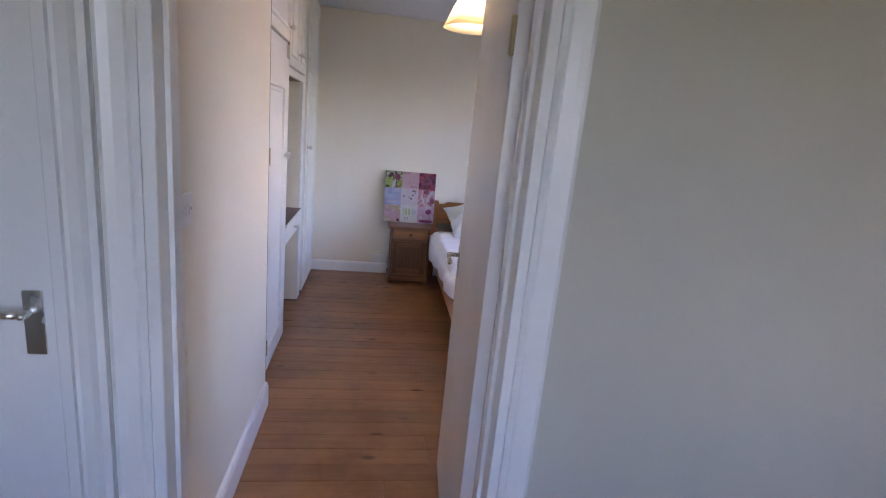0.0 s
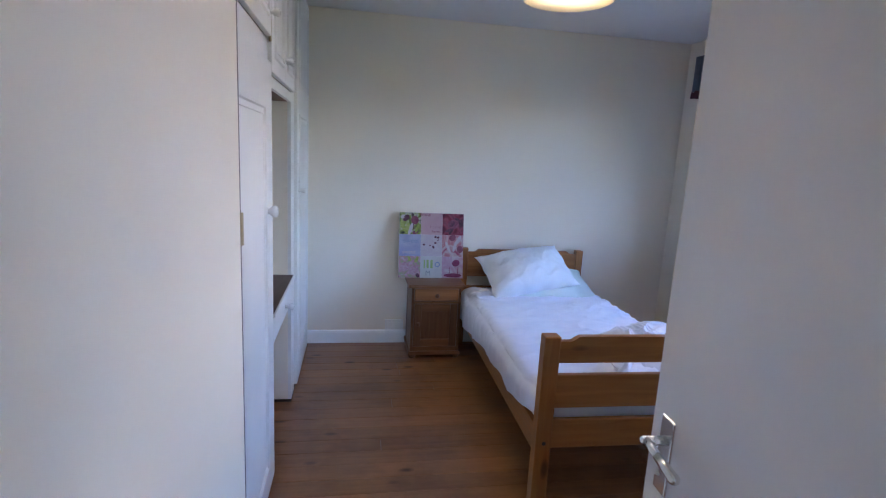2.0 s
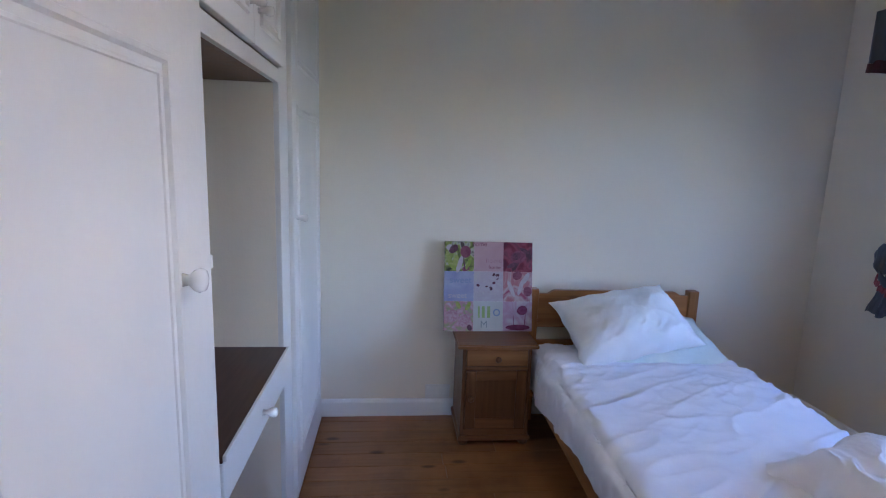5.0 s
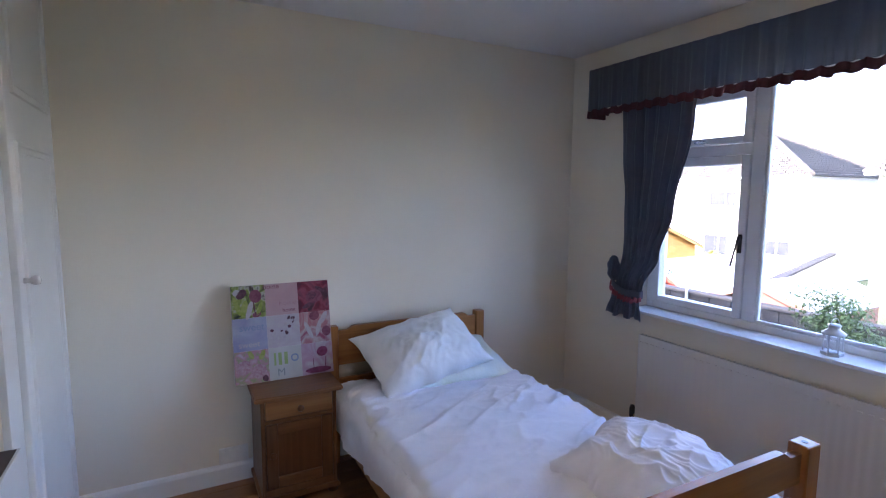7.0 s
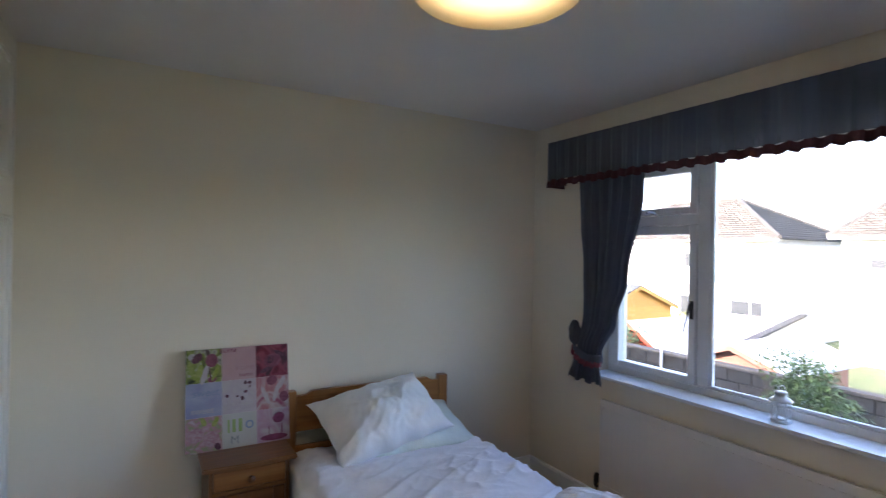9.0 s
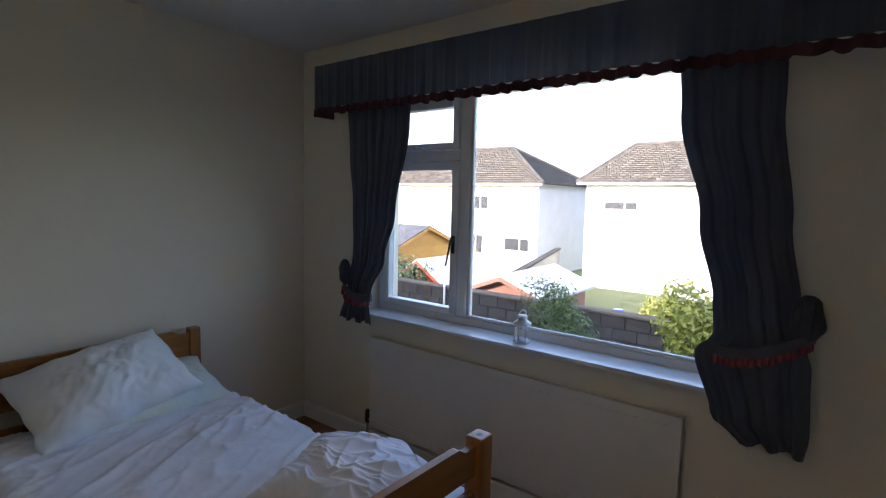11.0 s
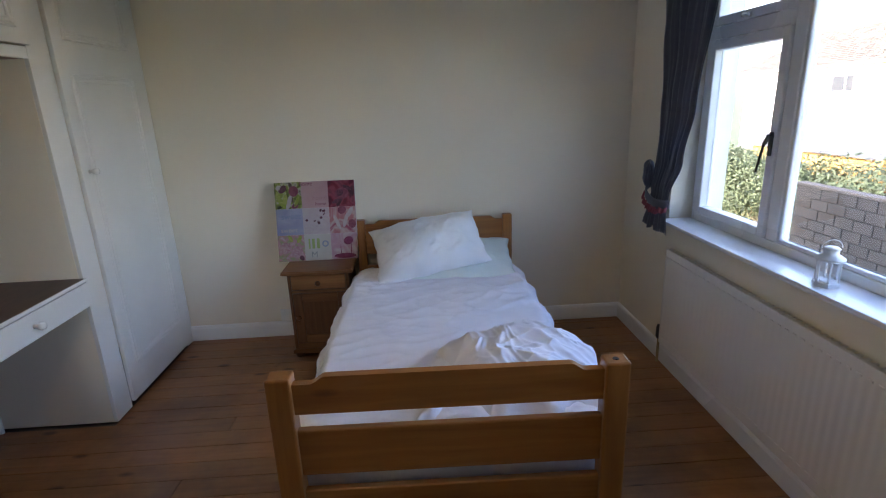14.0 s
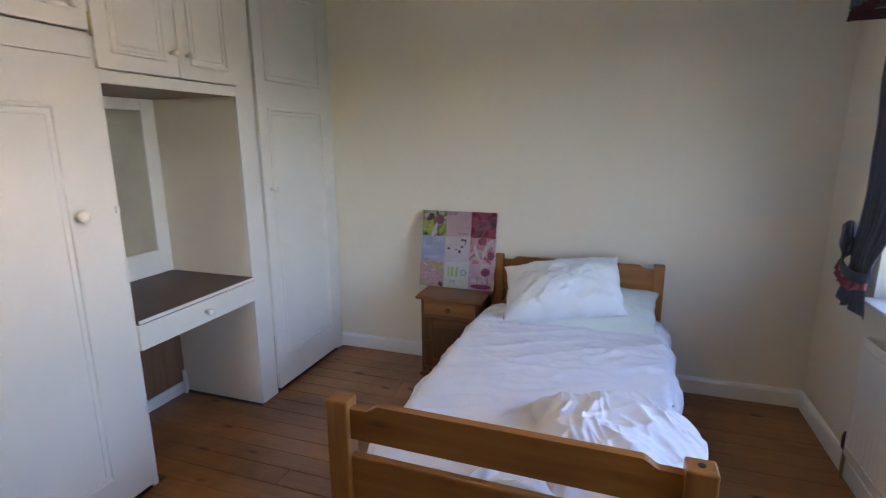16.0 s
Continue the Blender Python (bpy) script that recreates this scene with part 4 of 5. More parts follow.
def petal(x, z, rx, rz, turn, color, name="flower_print", y=-0.0016):
    b = bmesh.new()
    vs = [b.verts.new((x + rx * math.cos(a) * math.cos(turn) - rz * math.sin(a) * math.sin(turn), y, z + rx * math.cos(a) * math.sin(turn) + rz * math.sin(a) * math.cos(turn))) for a in [2 * math.pi * k / 18 for k in range(18)]]
    f = b.faces.new(vs)
    g = bmesh.ops.extrude_face_region(b, geom=[f])
    bmesh.ops.translate(b, vec=(0, 0.0008, 0), verts=[v for v in g["geom"] if isinstance(v, bmesh.types.BMVert)])
    bmesh.ops.recalc_face_normals(b, faces=b.faces)
    part(name, b, color, canvas)


P_TULIP = print_mat("tulip_petal", [(0.25, 0.05, 0.10), (0.42, 0.13, 0.19)], 30, 1)
P_LIME = print_mat("lime_leaf", [(0.36, 0.46, 0.06), (0.56, 0.60, 0.18)], 25, 2)
P_DARK = print_mat("dark_berry", [(0.09, 0.03, 0.05), (0.22, 0.07, 0.12)], 40, 3)
P_ROSE = print_mat("rose_petal", [(0.55, 0.27, 0.33), (0.70, 0.50, 0.52)], 50, 4)
P_POPPY = print_mat("poppy_petal", [(0.24, 0.03, 0.11), (0.42, 0.08, 0.22)], 30, 5)
P_PALE = print_mat("pale_petal", [(0.66, 0.56, 0.60), (0.76, 0.70, 0.71)], 30, 6)
P_GREEN = print_mat("green_letter", [(0.42, 0.60, 0.20), (0.48, 0.64, 0.26)], 20, 7)
P_BLUE = print_mat("blue_letter", [(0.30, 0.40, 0.62), (0.34, 0.44, 0.66)], 20, 8)
P_GREY = print_mat("grey_letter", [(0.36, 0.40, 0.42), (0.40, 0.44, 0.46)], 20, 9)
t3 = S / 3
for a in ((-0.132, 0.445, 0.030, 0.034, 0.1, P_TULIP), (-0.140, 0.385, 0.003, 0.045, 0.1, P_DARK), (-0.130, 0.350, 0.022, 0.014, 0.3, P_TULIP), (-0.20, 0.46, 0.030, 0.020, 0.8, P_DARK), (-0.165, 0.375, 0.014, 0.05, -0.3, P_PALE), (0.17, 0.42, 0.045, 0.036, 0.2, P_TULIP), (0.16, 0.425, 0.024, 0.02, 0.8, P_DARK), (0.205, 0.455, 0.03, 0.012, -0.5, P_DARK), (0.14, 0.375, 0.04, 0.012, 0.4, P_DARK), (-0.19, 0.385, 0.016, 0.045, -0.25, P_LIME), (-0.115, 0.38, 0.011, 0.04, -0.4, P_LIME), (-0.225, 0.40, 0.012, 0.05, 0.3, P_LIME), (-0.225, 0.47, 0.018, 0.014, 0.5, P_PALE),
          (0.165, 0.315, 0.028, 0.024, 0.5, P_TULIP), (0.215, 0.30, 0.014, 0.036, -0.5, P_PALE), (0.225, 0.225, 0.024, 0.028, 0.2, P_TULIP), (0.13, 0.24, 0.012, 0.05, 0.4, P_PALE), (0.185, 0.25, 0.012, 0.05, -0.3, P_PALE),
          (-0.205, 0.085, 0.040, 0.036, 0.2, P_ROSE), (-0.135, 0.060, 0.040, 0.036, 0.5, P_ROSE), (-0.17, 0.145, 0.012, 0.022, 0.5, P_LIME), (-0.115, 0.14, 0.012, 0.026, -0.5, P_LIME), (-0.105, 0.02, 0.014, 0.018, 0.5, P_DARK),
          (0.195, 0.118, 0.030, 0.026, 0.3, P_POPPY), (0.21, 0.055, 0.0022, 0.045, -0.1, P_POPPY), (0.145, 0.06, 0.0018, 0.03, 0.05, P_POPPY), (0.17, 0.022, 0.07, 0.016, 0, P_POPPY)):
    petal(*a)
rnd = random.Random(5)
for k in range(26):
    s = rnd.random()
    petal(-0.055 + 0.115 * s + rnd.gauss(0, 0.010), 0.205 + 0.105 * s + rnd.gauss(0, 0.018), 0.004 + 0.004 * rnd.random(), 0.006 + 0.005 * rnd.random(), rnd.random() * 3, P_DARK if rnd.random() < 0.45 else P_PALE, "blossom_print")
for k in range(10):
    petal(-0.075 + 0.12 * rnd.random(), 0.185 + 0.05 * rnd.random(), 0.010, 0.009, rnd.random() * 3, P_PALE, "blossom_print", -0.0014)


def lettering(word, x, z, size, material, name):
    """Letters of the built-in font as a thin mesh on the print."""
    cu = bpy.data.curves.new(name, "FONT")
    cu.body, cu.size, cu.extrude, cu.align_x = word, size, 0.0003, "CENTER"
    tmp = new(name, cu)
    me = bpy.data.meshes.new_from_object(tmp.evaluated_get(bpy.context.evaluated_depsgraph_get()))
    bpy.data.objects.remove(tmp)
    me.materials.clear()
    me.materials.append(material)
    ob = new(name, me)
    ob.parent = canvas
    ob.matrix_basis = pose(x, -0.002, z, 90, 0, 0)


for x, w in ((-0.058, 0.010), (-0.036, 0.017), (-0.006, 0.015), (0.008, 0.004)):
    part("green_bar", bx(x, x + w, -0.002, -0.0012, 0.076, 0.140, 0), P_GREEN, canvas)
lettering("o", 0.048, 0.086, 0.085, P_BLUE, "letter_o")
lettering("M", -0.024, 0.020, 0.055, P_GREY, "letter_m")
lettering("home", -0.052, 0.478, 0.036, P_TULIP, "script_word")
lettering("home", 0.030, 0.385, 0.040, P_ROSE, "script_word")
lettering("home", 0.034, 0.350, 0.030, P_TULIP, "script_word")
lettering("sweet", -0.158, 0.270, 0.052, P_BLUE, "script_word")
lettering("sweet", -0.175, 0.186, 0.044, P_PALE, "script_word")


# ---- curtains ----
def pleated(name, edges, pleats, depth, x_mid, label, phase=0.0, rows=60, cols=120):
    """Hanging cloth: edges are (z, y from, y to, depth factor), top to bottom."""
    def place(u, v):
        z = edges[0][0] + (edges[-1][0] - edges[0][0]) * v
        for a, c in zip(edges, edges[1:]):
            if c[0] <= z <= a[0]:
                s = (a[0] - z) / (a[0] - c[0])
                s = s * s * (3 - 2 * s)
                y0, y1, d = (a[k] + (c[k] - a[k]) * s for k in (1, 2, 3))
                break
        y = y0 + (y1 - y0) * u
        wave = math.sin(2 * math.pi * pleats * u + phase + 0.5 * math.sin(v * 5)) + 0.35 * math.sin(2 * math.pi * pleats * 2.3 * u + 1.3 + phase)
        x = x_mid + depth * d * wave + 0.012 * noise.noise(Vector((u * 4, v * 6, phase)))
        return x, y, z + 0.012 * math.sin(u * 17 + phase) * v ** 6
    return tagged(thick(part(name, cloth(rows, cols, place), CURTAIN, None, "", True), 0.004), label, "curtain", "curtains at the window")


def ruffle(name, points, width, parent, depth=0.014, waves=26):
    """Gathered frill along a line of points; width is its hanging drop."""
    pts = [Vector(p) for p in points]

    def place(u, v):
        s = u * (len(pts) - 1)
        k = min(int(s), len(pts) - 2)
        p = pts[k].lerp(pts[k + 1], s - k)
        w = math.sin(u * waves * 2 * math.pi) * (0.35 + 0.65 * v)
        return p.x - depth * w - 0.006 * v, p.y + 0.004 * math.cos(u * waves * 2 * math.pi), p.z - width * v + 0.006 * math.sin(u * waves * 4.1)
    return part(name, cloth(4, waves * 8, place), FRILL, parent, "gathered burgundy frill", True)


c1 = pleated("curtain", [(2.25, 5.06, 4.54, 1), (1.95, 5.055, 4.56, 1), (1.45, 5.01, 4.66, 0.95), (1.20, 5.00, 4.745, 0.8), (1.00, 5.05, 4.845, 0.55), (0.93, 5.085, 4.865, 0.7), (0.80, 5.125, 4.850, 1.0)], 6.5, 0.009, 2.915, "dark navy curtain with burgundy tieback beside the bed wall")
c2 = pleated("curtain", [(2.25, 3.22, 2.87, 1), (1.90, 3.19, 2.86, 1), (1.50, 3.10, 2.81, 0.9), (1.20, 3.035, 2.765, 0.8), (1.08, 3.025, 2.74, 0.55), (1.00, 3.085, 2.72, 0.7), (0.76, 3.015, 2.71, 0.9), (0.69, 2.93, 2.72, 1.0)], 5.0, 0.0065, 2.915, "dark navy curtain with burgundy tieback", 1.1)
for cur, ya, yb, za, zb in ((c1, 5.085, 4.840, 1.06, 0.985), (c2, 2.715, 3.035, 1.15, 1.05)):
    def band(u, v, ya=ya, yb=yb, za=za, zb=zb):
        return 2.868 + 0.05 * (2 * u - 1) ** 4, ya + (yb - ya) * u, za + (zb - za) * u - 0.05 * v - 0.03 * math.sin(math.pi * u)
    thick(part("tieback", cloth(4, 30, band), CURTAIN, cur, "navy cloth tieback", True), 0.004)
    ruffle("tieback_frill", [(2.862 + 0.05 * (2 * k / 12 - 1) ** 4, ya + (yb - ya) * k / 12, za + (zb - za) * k / 12 - 0.045 - 0.03 * math.sin(math.pi * k / 12)) for k in range(13)], 0.028, cur, 0.008, 16).data.materials[0] = TIEFRILL
    sg = 1 if ya > yb else -1

    # curtain cloth bunched at its outer edge, above the tieback
    def curtain_bunch(u, v, ya=ya, za=za, sg=sg):
        a, t = 2 * math.pi * u, math.pi * v
        r = math.sin(t) * (1 + 0.22 * math.sin(9 * a + 5 * v) + 0.12 * math.sin(17 * v + a))
        return 2.900 + 0.024 * r * math.cos(a), ya - sg * 0.026 + 0.040 * r * math.sin(a), za + 0.035 + 0.078 * math.cos(t) + 0.014 * math.sin(5 * a) * math.sin(t)
    part("curtain_bunch", cloth(24, 36, curtain_bunch), CURTAIN, cur, "bunched navy curtain cloth above the tieback", True)

pelmet = thing("curtain_valance", (2.93, 3.94, 2.2), "gathered navy valance with burgundy frill over the window", "valance")
VY0, VY1 = 2.575, 5.280


def valance(u, v):
    w = math.sin(2 * math.pi * 30 * u) + 0.5 * math.sin(2 * math.pi * 71 * u + 1)
    end = min(u, 1 - u)
    return 2.848 + 0.006 * w * (0.3 + v) + 0.004 * noise.noise(Vector((u * 30, v * 2, 0))), VY0 + (VY1 - VY0) * u, 2.338 - 0.252 * v


wpart("valance_cloth", cloth(8, 420, valance), CURTAIN, pelmet, "", True)
for y in (VY0, VY1):
    wpart("valance_return", bx(2.848, 2.998, y - 0.003, y + 0.003, 2.086, 2.338, 0.001), CURTAIN, pelmet)
    wpart("return_frill", bx(2.844, 2.998, y - 0.004, y + 0.004, 2.040, 2.084, 0.001), FRILL, pelmet, "burgundy frill")
wpart("pelmet_board", bx(2.862, 2.999, VY0 + 0.01, VY1 - 0.01, 2.325, 2.34, 0.002), UPVC, pelmet)
f = ruffle("frill", [(2.846, VY0 + (VY1 - VY0) * k / 20, 2.086) for k in range(21)], 0.045, None, 0.010, 52)
f.parent = pelmet
f.matrix_parent_inverse = Matrix.Translation(-pelmet.location)

# ---- radiator ----
rad = thing("radiator", (2.96, 3.96, 0.14), "long white enamelled panel radiator below the window", "radiator")
RY0, RY1, RZ0, RZ1 = 3.115, 4.880, 0.145, 0.705


def rad_front(u, v):
    n_fl = 44
    ph = (u * n_fl) % 1.0
    fl = 0.5 - 0.5 * math.cos(2 * math.pi * ph)
    e = 1.0 if 0.07 < v < 0.93 else 0.0
    return 2.948 + 0.0011 * fl * e, RY0 + (RY1 - RY0) * u, RZ0 + (RZ1 - RZ0) * v


def rad_place(u, v):
    steps = (0, 0.05, 0.08, 0.12, 0.88, 0.92, 0.95, 1.0)
    k = min(int(v * 7 + 1e-6), 6)
    return rad_front(u, steps[k] + (steps[k + 1] - steps[k]) * (v * 7 - k))


wpart("panel", cloth(7, 44 * 6, rad_place), RAD, rad, "", True)
b = bmesh.new()
for k in range(44):
    y = RY0 + (k + 0.5) * (RY1 - RY0) / 44
    for z in (RZ1 - 0.045, RZ0 + 0.045):
        box(b, 2.9445, 2.949, y - 0.010, y + 0.010, z - 0.004, z + 0.004, 0.0015)
dimples = wpart("pressed_seam", b, RAD, rad, "row of pressed dimples")
dimples["kind"] = "stuff"
wpart("back_plate", bx(2.955, 2.968, RY0, RY1, RZ0, RZ1, 0.002), RAD, rad)
b = bmesh.new()
for y in (RY0, RY1 - 0.006):
    box(b, 2.946, 2.985, y, y + 0.006, RZ0, RZ1, 0.002)
box(b, 2.946, 2.951, RY0, RY1, RZ1 - 0.010, RZ1 + 0.002, 0.002)
wpart("casing", b, RAD, rad)
b = bmesh.new()
for k in range(60):
    y = RY0 + 0.012 + k * (RY1 - RY0 - 0.024) / 60
    box(b, 2.953, 2.982, y, y + 0.012, RZ1 - 0.004, RZ1)
wpart("top_grille", b, RAD, rad)
b = bmesh.new()
rod(b, (2.965, RY1 + 0.035, 0.0), (2.965, RY1 + 0.035, 0.17), 0.0075)
rod(b, (2.965, RY1 - 0.01, 0.175), (2.965, RY1 + 0.04, 0.175), 0.009)
wpart("pipe", b, BRASS, rad)
wpart("valve", lathe(bmesh.new(), [(0.012, 0.15), (0.018, 0.165), (0.018, 0.215), (0.012, 0.235), (0.004, 0.238)], 14, Matrix.Translation((2.965, RY1 + 0.035, 0))), BLACK, rad, "dark radiator valve", True)

# ---- lantern on the sill ----
lan = thing("lantern", (3.022, 3.888, 0.852), "small grey metal candle lantern on the window sill", "lantern")
part("base", lathe(bmesh.new(), [(0.036, 0), (0.038, 0.004), (0.038, 0.014), (0.030, 0.018)], 6), TIN, lan)
part("top", lathe(bmesh.new(), [(0.030, 0.088), (0.040, 0.090), (0.040, 0.096), (0.030, 0.104), (0.020, 0.112), (0.020, 0.126), (0.024, 0.128), (0.016, 0.134)], 18), TIN, lan, "", True)
for k in range(6):
    a = math.pi / 3 * k
    part("post", rod(bmesh.new(), (0.031 * math.cos(a), 0.031 * math.sin(a), 0.014), (0.031 * math.cos(a), 0.031 * math.sin(a), 0.092), 0.0032, 6), TIN, lan)
part("glass", lathe(bmesh.new(), [(0.0275, 0.018), (0.0275, 0.089)], 6), GLASS, lan)
lan.scale = (1.15, 1.15, 1.05)
b = bmesh.new()
pts = [(0.034 * math.cos(a), 0, 0.128 + 0.030 * math.sin(a)) for a in [math.pi * k / 12 for k in range(13)]]
for p, q in zip(pts, pts[1:]):
    rod(b, p, q, 0.0014, 6)
part("wire_handle", b, TIN, lan)

# ---- unseen masses added round the room and beside it, to shade the garden ----
b = bmesh.new()
box(b, -6.0, 3.30, -1.35, YB + 0.2, GROUND, -0.31)
structure("wall_lower_unseen", b, RENDER_WHITE, "unseen rendered block added under the bedroom to shade the garden", "house wall")
b = bmesh.new()
prism(b, [(-6.4, H + 0.21), (3.6, H + 0.21), (-1.4, 5.2)], "y", -1.5, YB + 0.2)
structure("roof_sun_block", b, ROOFTILE, "unseen brown roof added over the bedroom to shade the garden", "roof")
b = bmesh.new()
box(b, -6.0, 3.30, YB + 0.21, YB + 8.2, GROUND, H + 0.2)
prism(b, [(-6.4, H + 0.21), (3.6, H + 0.21), (-1.4, 5.2)], "y", YB + 0.21, YB + 8.2)
structure("wall_sun_block", b, RENDER_WHITE, "plain unseen house mass added next door to shade the garden", "house wall")

# ---- outside ----
b = bmesh.new()
bmesh.ops.create_grid(b, x_segments=2, y_segments=2, size=600, matrix=Matrix.Translation((300, 0, GROUND)))
structure("ground", b, GRASS, "garden ground and grass reaching far off", "ground")


def house(place, width, depth, eaves, ridge, label, hip=3.0, windows=()):
    """Rendered house with a hipped tile roof; front faces -x."""
    x, y0 = place
    h = thing("house", (x, y0 + width / 2, GROUND), label, "house")
    wpart("wall", bx(x, x + depth, y0, y0 + width, GROUND, eaves, 0), RENDER_WHITE, h)
    o = 0.35
    a0, a1, c0, c1 = x - o, x + depth + o, y0 - o, y0 + width + o
    inset = hip
    rx = x + depth / 2
    bmr = bmesh.new()
    v = [bmr.verts.new(p) for p in ((a0, c0, eaves), (a1, c0, eaves), (a1, c1, eaves), (a0, c1, eaves), (rx, c0 + inset, ridge), (rx, c1 - inset, ridge))]
    for q in ((0, 4, 5, 3), (1, 2, 5, 4), (0, 1, 4), (2, 3, 5), (0, 3, 2, 1)):
        bmr.faces.new([v[k] for k in q])
    bmesh.ops.recalc_face_normals(bmr, faces=bmr.faces)
    roof = wpart("roof", bmr, ROOFTILE, h)
    # tile courses on the seen slope and hip
    bt = bmesh.new()
    rows = 19
    for r in range(rows):
        s = r / rows
        y_lo, y_hi = c0 + inset * s, c1 - inset * s
        px, pz = a0 + (rx - a0) * s, eaves + (ridge - eaves) * s
        nx, nz = a0 + (rx - a0) * (r + 1.15) / rows, eaves + (ridge - eaves) * (r + 1.15) / rows
        n_t = max(1, int((y_hi - y_lo) / 0.33))
        for k in range(n_t):
            ya, yb = y_lo + (y_hi - y_lo) * k / n_t, y_lo + (y_hi - y_lo) * (k + 0.90) / n_t
            lift = 0.11
            q = [bt.verts.new(p) for p in ((px - 0.03, ya, pz + lift), (px - 0.03, yb, pz + lift), (nx, yb, nz + 0.02), (nx, ya, nz + 0.02), (px - 0.03, ya, pz), (px - 0.03, yb, pz))]
            bt.faces.new((q[0], q[3], q[2], q[1]))
            bt.faces.new((q[4], q[0], q[1], q[5]))
        if hip:
            xl, xh = a0 + (rx - a0) * s, a1 - (a1 - rx) * s
            yy, y2 = c0 + inset * s, c0 + inset * (r + 1.15) / rows
            z1, z2 = pz, nz
            n_t = max(1, int((xh - xl) / 0.33))
            for k in range(n_t):
                xa, xb = xl + (xh - xl) * k / n_t, xl + (xh - xl) * (k + 0.90) / n_t
                q = [bt.verts.new(p) for p in ((xa, yy - 0.03, z1 + 0.11), (xb, yy - 0.03, z1 + 0.11), (xb, y2, z2 + 0.02), (xa, y2, z2 + 0.02), (xa, yy - 0.03, z1), (xb, yy - 0.03, z1))]
                bt.faces.new((q[0], q[1], q[2], q[3]))
                bt.faces.new((q[4], q[5], q[1], q[0]))
    tiles = wpart("roof_tiles", bt, ROOFTILE, roof)
    tiles["kind"] = "stuff"
    bg = bmesh.new()
    box(bg, a0 - 0.10, a0, c0, c1, eaves - 0.10, eaves, 0.02)
    wpart("gutter", bg, UPVC, h)
    bg = bmesh.new()
    for p, q in (((a0, c0, eaves), (rx, c0 + inset, ridge)), ((a1, c0, eaves), (rx, c0 + inset, ridge)), ((a0, c1, eaves), (rx, c1 - inset, ridge)), ((rx, c0 + inset, ridge), (rx, c1 - inset, ridge))):
        rod(bg, Vector(p) + Vector((0, 0, 0.06)), Vector(q) + Vector((0, 0, 0.06)), 0.12, 8)
    wpart("ridge_tiles", bg, ROOFTILE, roof)
    for wy0, wy1, wz0, wz1 in windows:
        w = wpart("window", bx(x - 0.05, x + 0.02, wy0, wy1, wz0, wz1, 0.01), UPVC, h)
        mid = wy0 + (wy1 - wy0) * 0.38
        wpart("pane", bx(x - 0.06, x - 0.045, wy0 + 0.07, mid - 0.04, wz0 + 0.07, wz1 - 0.07, 0), PANE_DARK, w)
        wpart("pane", bx(x - 0.06, x - 0.045, mid + 0.04, wy1 - 0.07, wz0 + 0.07, wz1 - 0.07, 0), PANE_DARK, w)
    return h


house((26.0, 15.5), 11.6, 7.0, 2.45, 4.78, "white rendered house with hipped brown tile roof", 4.1,
      ((18.7, 20.2, 0.95, 1.80), (15.95, 17.6, -1.35, -0.55), (19.0, 20.4, -1.65, -0.5)))
house((26.0, 0.5), 12.35, 7.0, 2.50, 4.65, "white rendered house with brown tile roof and small windows", 1.6, ((10.2, 11.9, 1.15, 1.62), (4.0, 6.0, 0.9, 1.9)))
house((27.0, 29.5), 12.0, 7.0, 2.8, 5.1, "white rendered house farther along the row", 3.0, ((31.5, 33.2, 1.2, 2.2), (36.0, 37.8, 1.2, 2.2)))


def shed(label, x0, x1, y0, y1, eaves, ridge, axis, wall, roofing):
    """Timber shed: boarded body with a gable and a felt roof; the ridge runs along axis."""
    s = thing("garden_shed", ((x0 + x1) / 2, (y0 + y1) / 2, GROUND), label, "shed")
    wpart("body", bx(x0, x1, y0, y1, GROUND, eaves, 0), wall, s)
    bg, br, bb = bmesh.new(), bmesh.new(), bmesh.new()
    if axis == "x":
        m = (y0 + y1) / 2
        prism(bg, [(y0, eaves), (y1, eaves), (m, ridge)], "x", x0, x1)
        for e, sg in ((y0, -1), (y1, 1)):
            k = (ridge - eaves) / (m - y0)
            prism(br, [(m, ridge), (m, ridge + 0.05), (e + sg * 0.2, eaves - 0.2 * k + 0.05), (e + sg * 0.2, eaves - 0.2 * k)], "x", x0 - 0.2, x1 + 0.2)
            prism(bb, [(m, ridge - 0.10), (m, ridge), (e + sg * 0.2, eaves - 0.2 * k), (e + sg * 0.2, eaves - 0.2 * k - 0.10)], "x", x0 - 0.22, x0 - 0.19)
    else:
        m = (x0 + x1) / 2
        prism(bg, [(x0, eaves), (x1, eaves), (m, ridge)], "y", y0, y1)
        for e, sg in ((x0, -1), (x1, 1)):
            k = (ridge - eaves) / (m - x0)
            prism(br, [(m, ridge), (m, ridge + 0.05), (e + sg * 0.2, eaves - 0.2 * k + 0.05), (e + sg * 0.2, eaves - 0.2 * k)], "y", y0 - 0.2, y1 + 0.2)
            prism(bb, [(m, ridge - 0.10), (m, ridge), (e + sg * 0.2, eaves - 0.2 * k), (e + sg * 0.2, eaves - 0.2 * k - 0.10)], "y", y0 - 0.22, y0 - 0.19)
    wpart("gable", bg, wall, s)
    wpart("roof", br, roofing, s)
    wpart("barge_board", bb, wall, s)
    return s


shed("orange stained timber shed with a grey ribbed roof", 14.0, 18.0, 15.2, 20.6, -0.32, 0.44, "y", ORANGE, SLATEFELT)
shed("small red painted shed with a pale roof", 12.0, 14.6, 11.1, 13.0, -0.86, -0.24, "x", REDSHED, FELT)
shed("brown timber shed with a pale roof", 10.6, 13.0, 7.5, 9.4, -0.50, -0.14, "x", BROWNSHED, FELT)


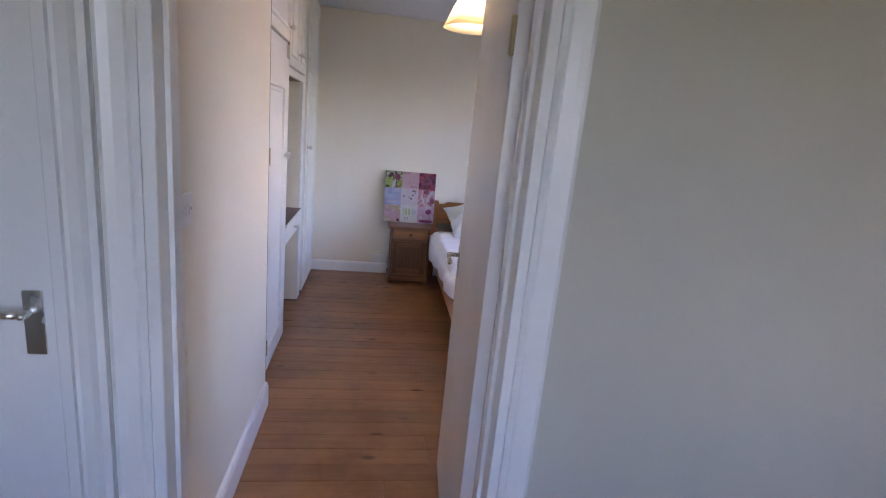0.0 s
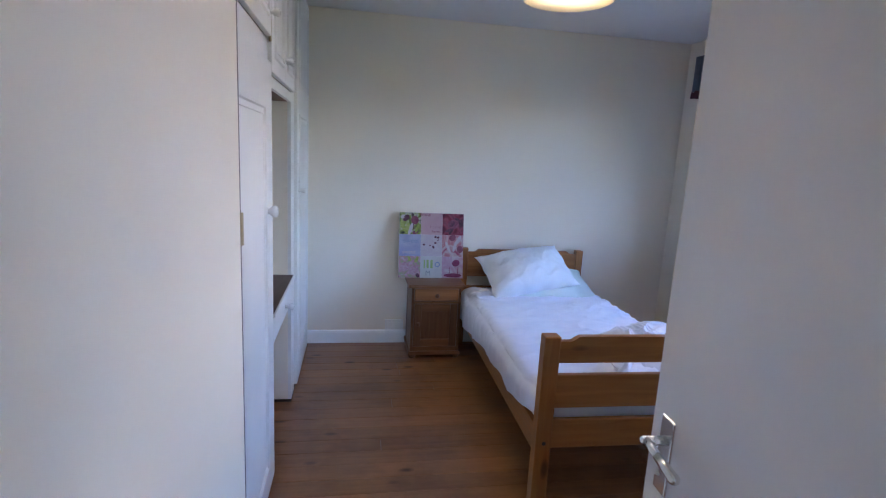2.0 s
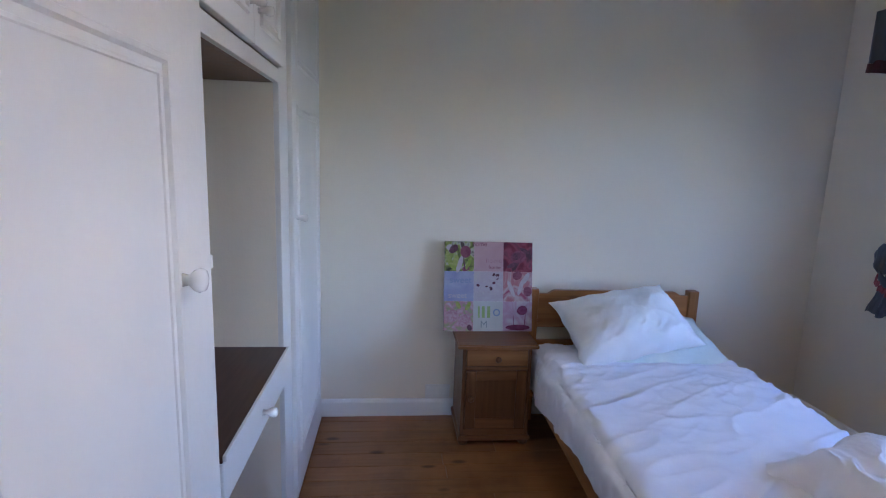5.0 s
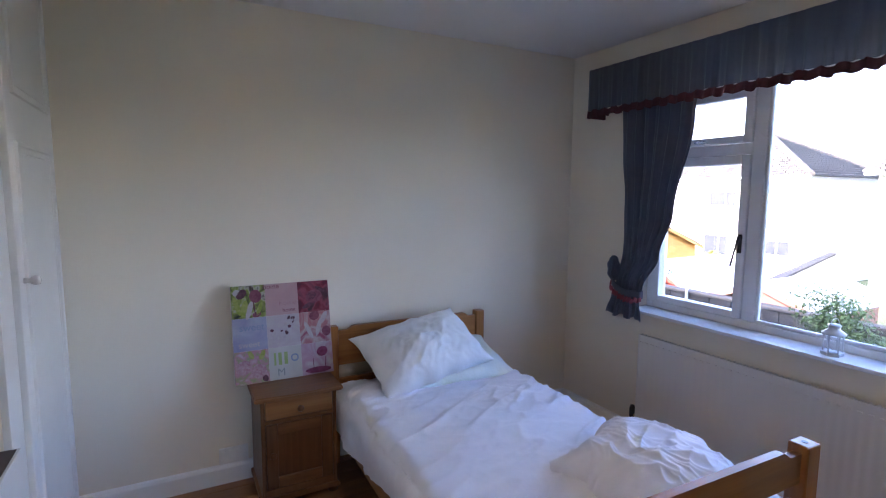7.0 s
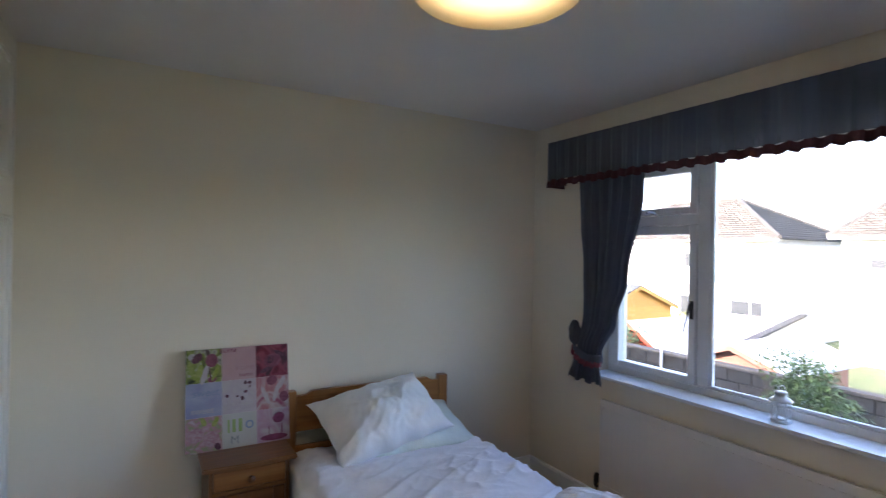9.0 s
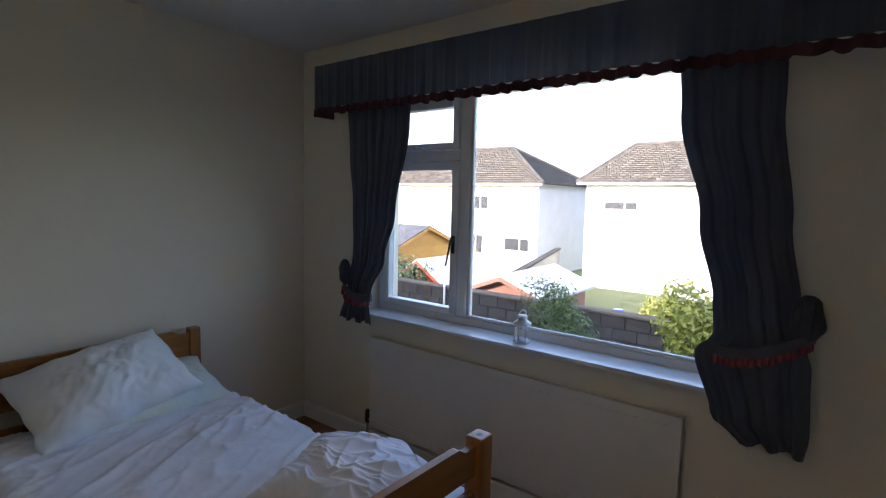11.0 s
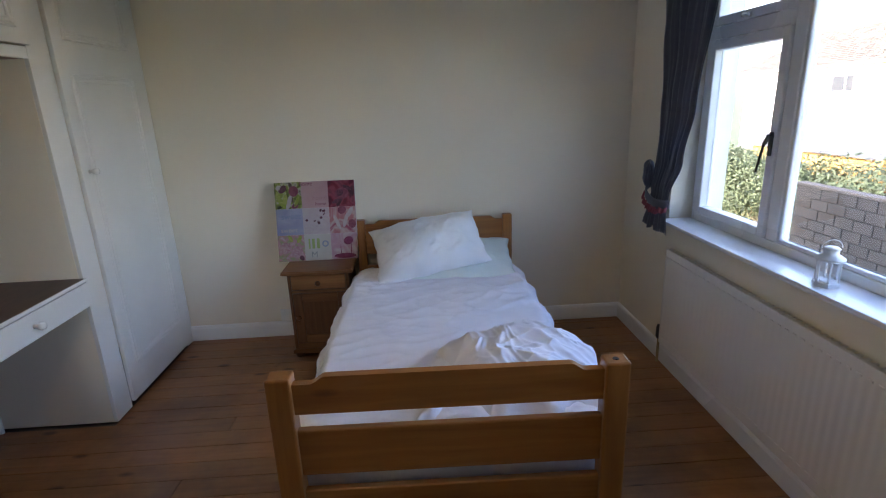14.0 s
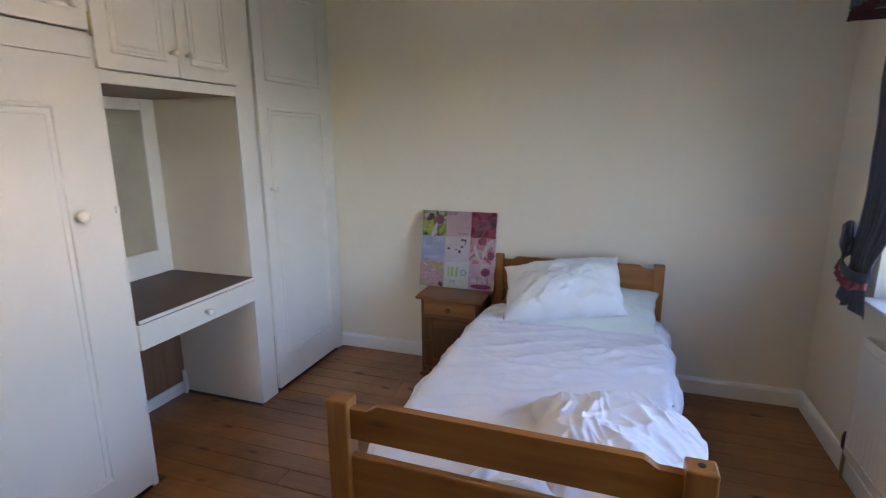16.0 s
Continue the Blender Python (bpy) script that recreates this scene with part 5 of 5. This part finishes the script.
def leafy(name, place, size, count, leaf, label, category, seed, blade=0.06, trunk=True):
    """Shrub: stems and a crown of many small leaves with an uneven outline."""
    rnd = random.Random(seed)
    s = thing(name, (place[0], place[1], GROUND), label, category)
    zc = place[2]
    if trunk:
        b = bmesh.new()
        for k in range(26):
            q = Vector((rnd.uniform(-0.6, 0.6) * size[0], rnd.uniform(-0.6, 0.6) * size[1], zc - GROUND + rnd.uniform(-0.2, 0.5) * size[2]))
            rod(b, (rnd.uniform(-0.1, 0.1), rnd.uniform(-0.1, 0.1), 0), q, 0.022, 5, 0.004)
        part("stems", b, BARK, s)
    b = bmesh.new()
    lumps = [(Vector((rnd.uniform(-0.6, 0.6), rnd.uniform(-0.6, 0.6), rnd.uniform(-0.6, 0.65))), rnd.uniform(0.3, 0.55)) for _ in range(14 if count < 20000 else 60)]
    for _ in range(count):
        c, r = rnd.choice(lumps)
        d = Vector((rnd.gauss(0, 1), rnd.gauss(0, 1), rnd.gauss(0, 1))).normalized()
        p = c + d * r * rnd.uniform(0.75, 1.05)
        p = Vector((p.x * size[0], p.y * size[1], p.z * size[2] + zc - GROUND))
        n = (d + Vector((rnd.gauss(0, 0.5), rnd.gauss(0, 0.5), rnd.gauss(0, 0.5) + 0.3))).normalized()
        u = n.orthogonal().normalized()
        u.rotate(Matrix.Rotation(rnd.uniform(0, 6.3), 3, n))
        w = n.cross(u)
        L = blade * rnd.uniform(0.6, 1.3)
        vs = [b.verts.new(p + q) for q in (-u * L, w * L * 0.45 + n * L * 0.1, u * L, -w * L * 0.45 + n * L * 0.1)]
        b.faces.new(vs)
    part("crown", b, leaf, s)
    return s


leafy("shrub", (8.2, 3.7, -0.35), (0.75, 0.85, 1.15), 5200, LEAF_GOLD, "large dense green and gold garden shrub", "shrub", 1, 0.05)
leafy("shrub", (10.6, 5.15, -0.45), (0.4, 0.42, 0.55), 2400, LEAF_GOLD, "small round yellow garden shrub", "shrub", 2, 0.035)
leafy("climbing_shrub", (8.6, 6.35, -0.45), (0.5, 0.95, 0.85), 4200, LEAF, "loose leafy shrub growing over the garden wall", "shrub", 3, 0.034)
leafy("hedge", (11.4, 15.3, -1.2), (0.85, 4.2, 1.15), 38000, HEDGE, "dense dusty green garden hedge", "hedge", 4, 0.055)
leafy("shrub", (22.0, 17.6, -1.9), (0.8, 0.9, 0.9), 1500, LEAF_GOLD, "yellow-green shrub before the white house", "shrub", 6, 0.09)
pot = thing("plant_pot", (12.8, 6.6, GROUND), "blue glazed plant pot on the garden terrace", "plant pot")
b = lathe(bmesh.new(), [(0.07, 1.62), (0.10, 1.64), (0.12, 1.80), (0.13, 1.82), (0.10, 1.825)], 18)
part("pot", b, BLUEPOT, pot, "", True)
part("stand", bx(-0.5, 0.5, -0.6, 0.6, 0, 1.62, 0.02), PAVING, pot, "pale stone stand")
pole = thing("washing_line_pole", (9.9, 9.6, GROUND), "thin pale washing line pole", "pole")
part("post", rod(bmesh.new(), (0, 0, 0), (0, 0, 2.75), 0.025), CORD, pole)

# boundary wall running back between the gardens
def boundary(bm, a, c, half, lo, hi):
    a, c = Vector(a), Vector(c)
    n = (c - a).normalized().cross(Vector((0, 0, 1))) * half
    prism(bm, [((a + n).x, (a + n).y), ((c + n).x, (c + n).y), ((c - n).x, (c - n).y), ((a - n).x, (a - n).y)], "z", lo, hi)
    return bm


back = structure("wall_boundary", boundary(bmesh.new(), (14.8, 10.9, 0), (25.9, 14.2, 0), 0.08, GROUND, -1.0), PAVING, "pale rendered wall between the far gardens", "garden wall")
part("coping", boundary(bmesh.new(), (14.8, 10.9, 0), (25.9, 14.2, 0), 0.14, -1.0, -0.93), MORTAR, back, "grey coping")

# garden wall of concrete blocks
wall = structure("wall_garden", bx(10.02, 10.16, 4.2, 13.0, GROUND, -0.52, 0), MORTAR, "grey concrete block garden wall", "garden wall")
part("coping", bx(9.97, 10.21, 4.2, 13.0, -0.52, -0.45, 0.01), MORTAR, wall, "pale concrete coping")
block_mesh = None
for r in range(10):
    for k in range(20):
        y = 4.2 + 0.45 * k + (0.225 if r % 2 else 0)
        if y > 12.6:
            continue
        if block_mesh is None:
            bm0 = bmesh.new()
            box(bm0, -0.008, 0.03, 0.005, 0.435, 0.005, 0.215, 0.006)
            block_mesh = bpy.data.meshes.new("block")
            bm0.to_mesh(block_mesh)
            bm0.free()
            block_mesh.materials.append(BLOCK)
        o = new("block", block_mesh)
        o.parent = wall
        o.location = (10.0, y, -0.74 - 0.225 * r)

# ---- floorboards ----
rb = random.Random(11)
y, w = YD0 - 0.2, 0.112
while y < YB - 0.01:
    y1 = min(y + w, YB)
    x_cut = rb.choice((None, 0.62, 1.25, 1.9, 2.45, 0.95))
    xs = [-0.64 if N0 < y < N1 - 0.1 else (0.0 if y > YD0 else -1.24), XW]
    if x_cut:
        xs.insert(1, x_cut + rb.uniform(-0.1, 0.1))
    for xa, xb in zip(xs, xs[1:]):
        part("floorboard", bx(xa + 0.0012, xb - 0.0012, y + 0.0015, y1 - 0.0015, -0.021, rb.uniform(-0.0012, 0.0), 0.0016), FLOOR, floor)
    y = y1
y = -1.19
while y < YD0 - 0.2 - 1e-6:
    y1 = min(y + w, YD0 - 0.2)
    part("floorboard", bx(-1.24, XW - 0.001, y + 0.0015, y1 - 0.0015, -0.021, -0.0005, 0.0016), FLOOR, floor)
    y = y1
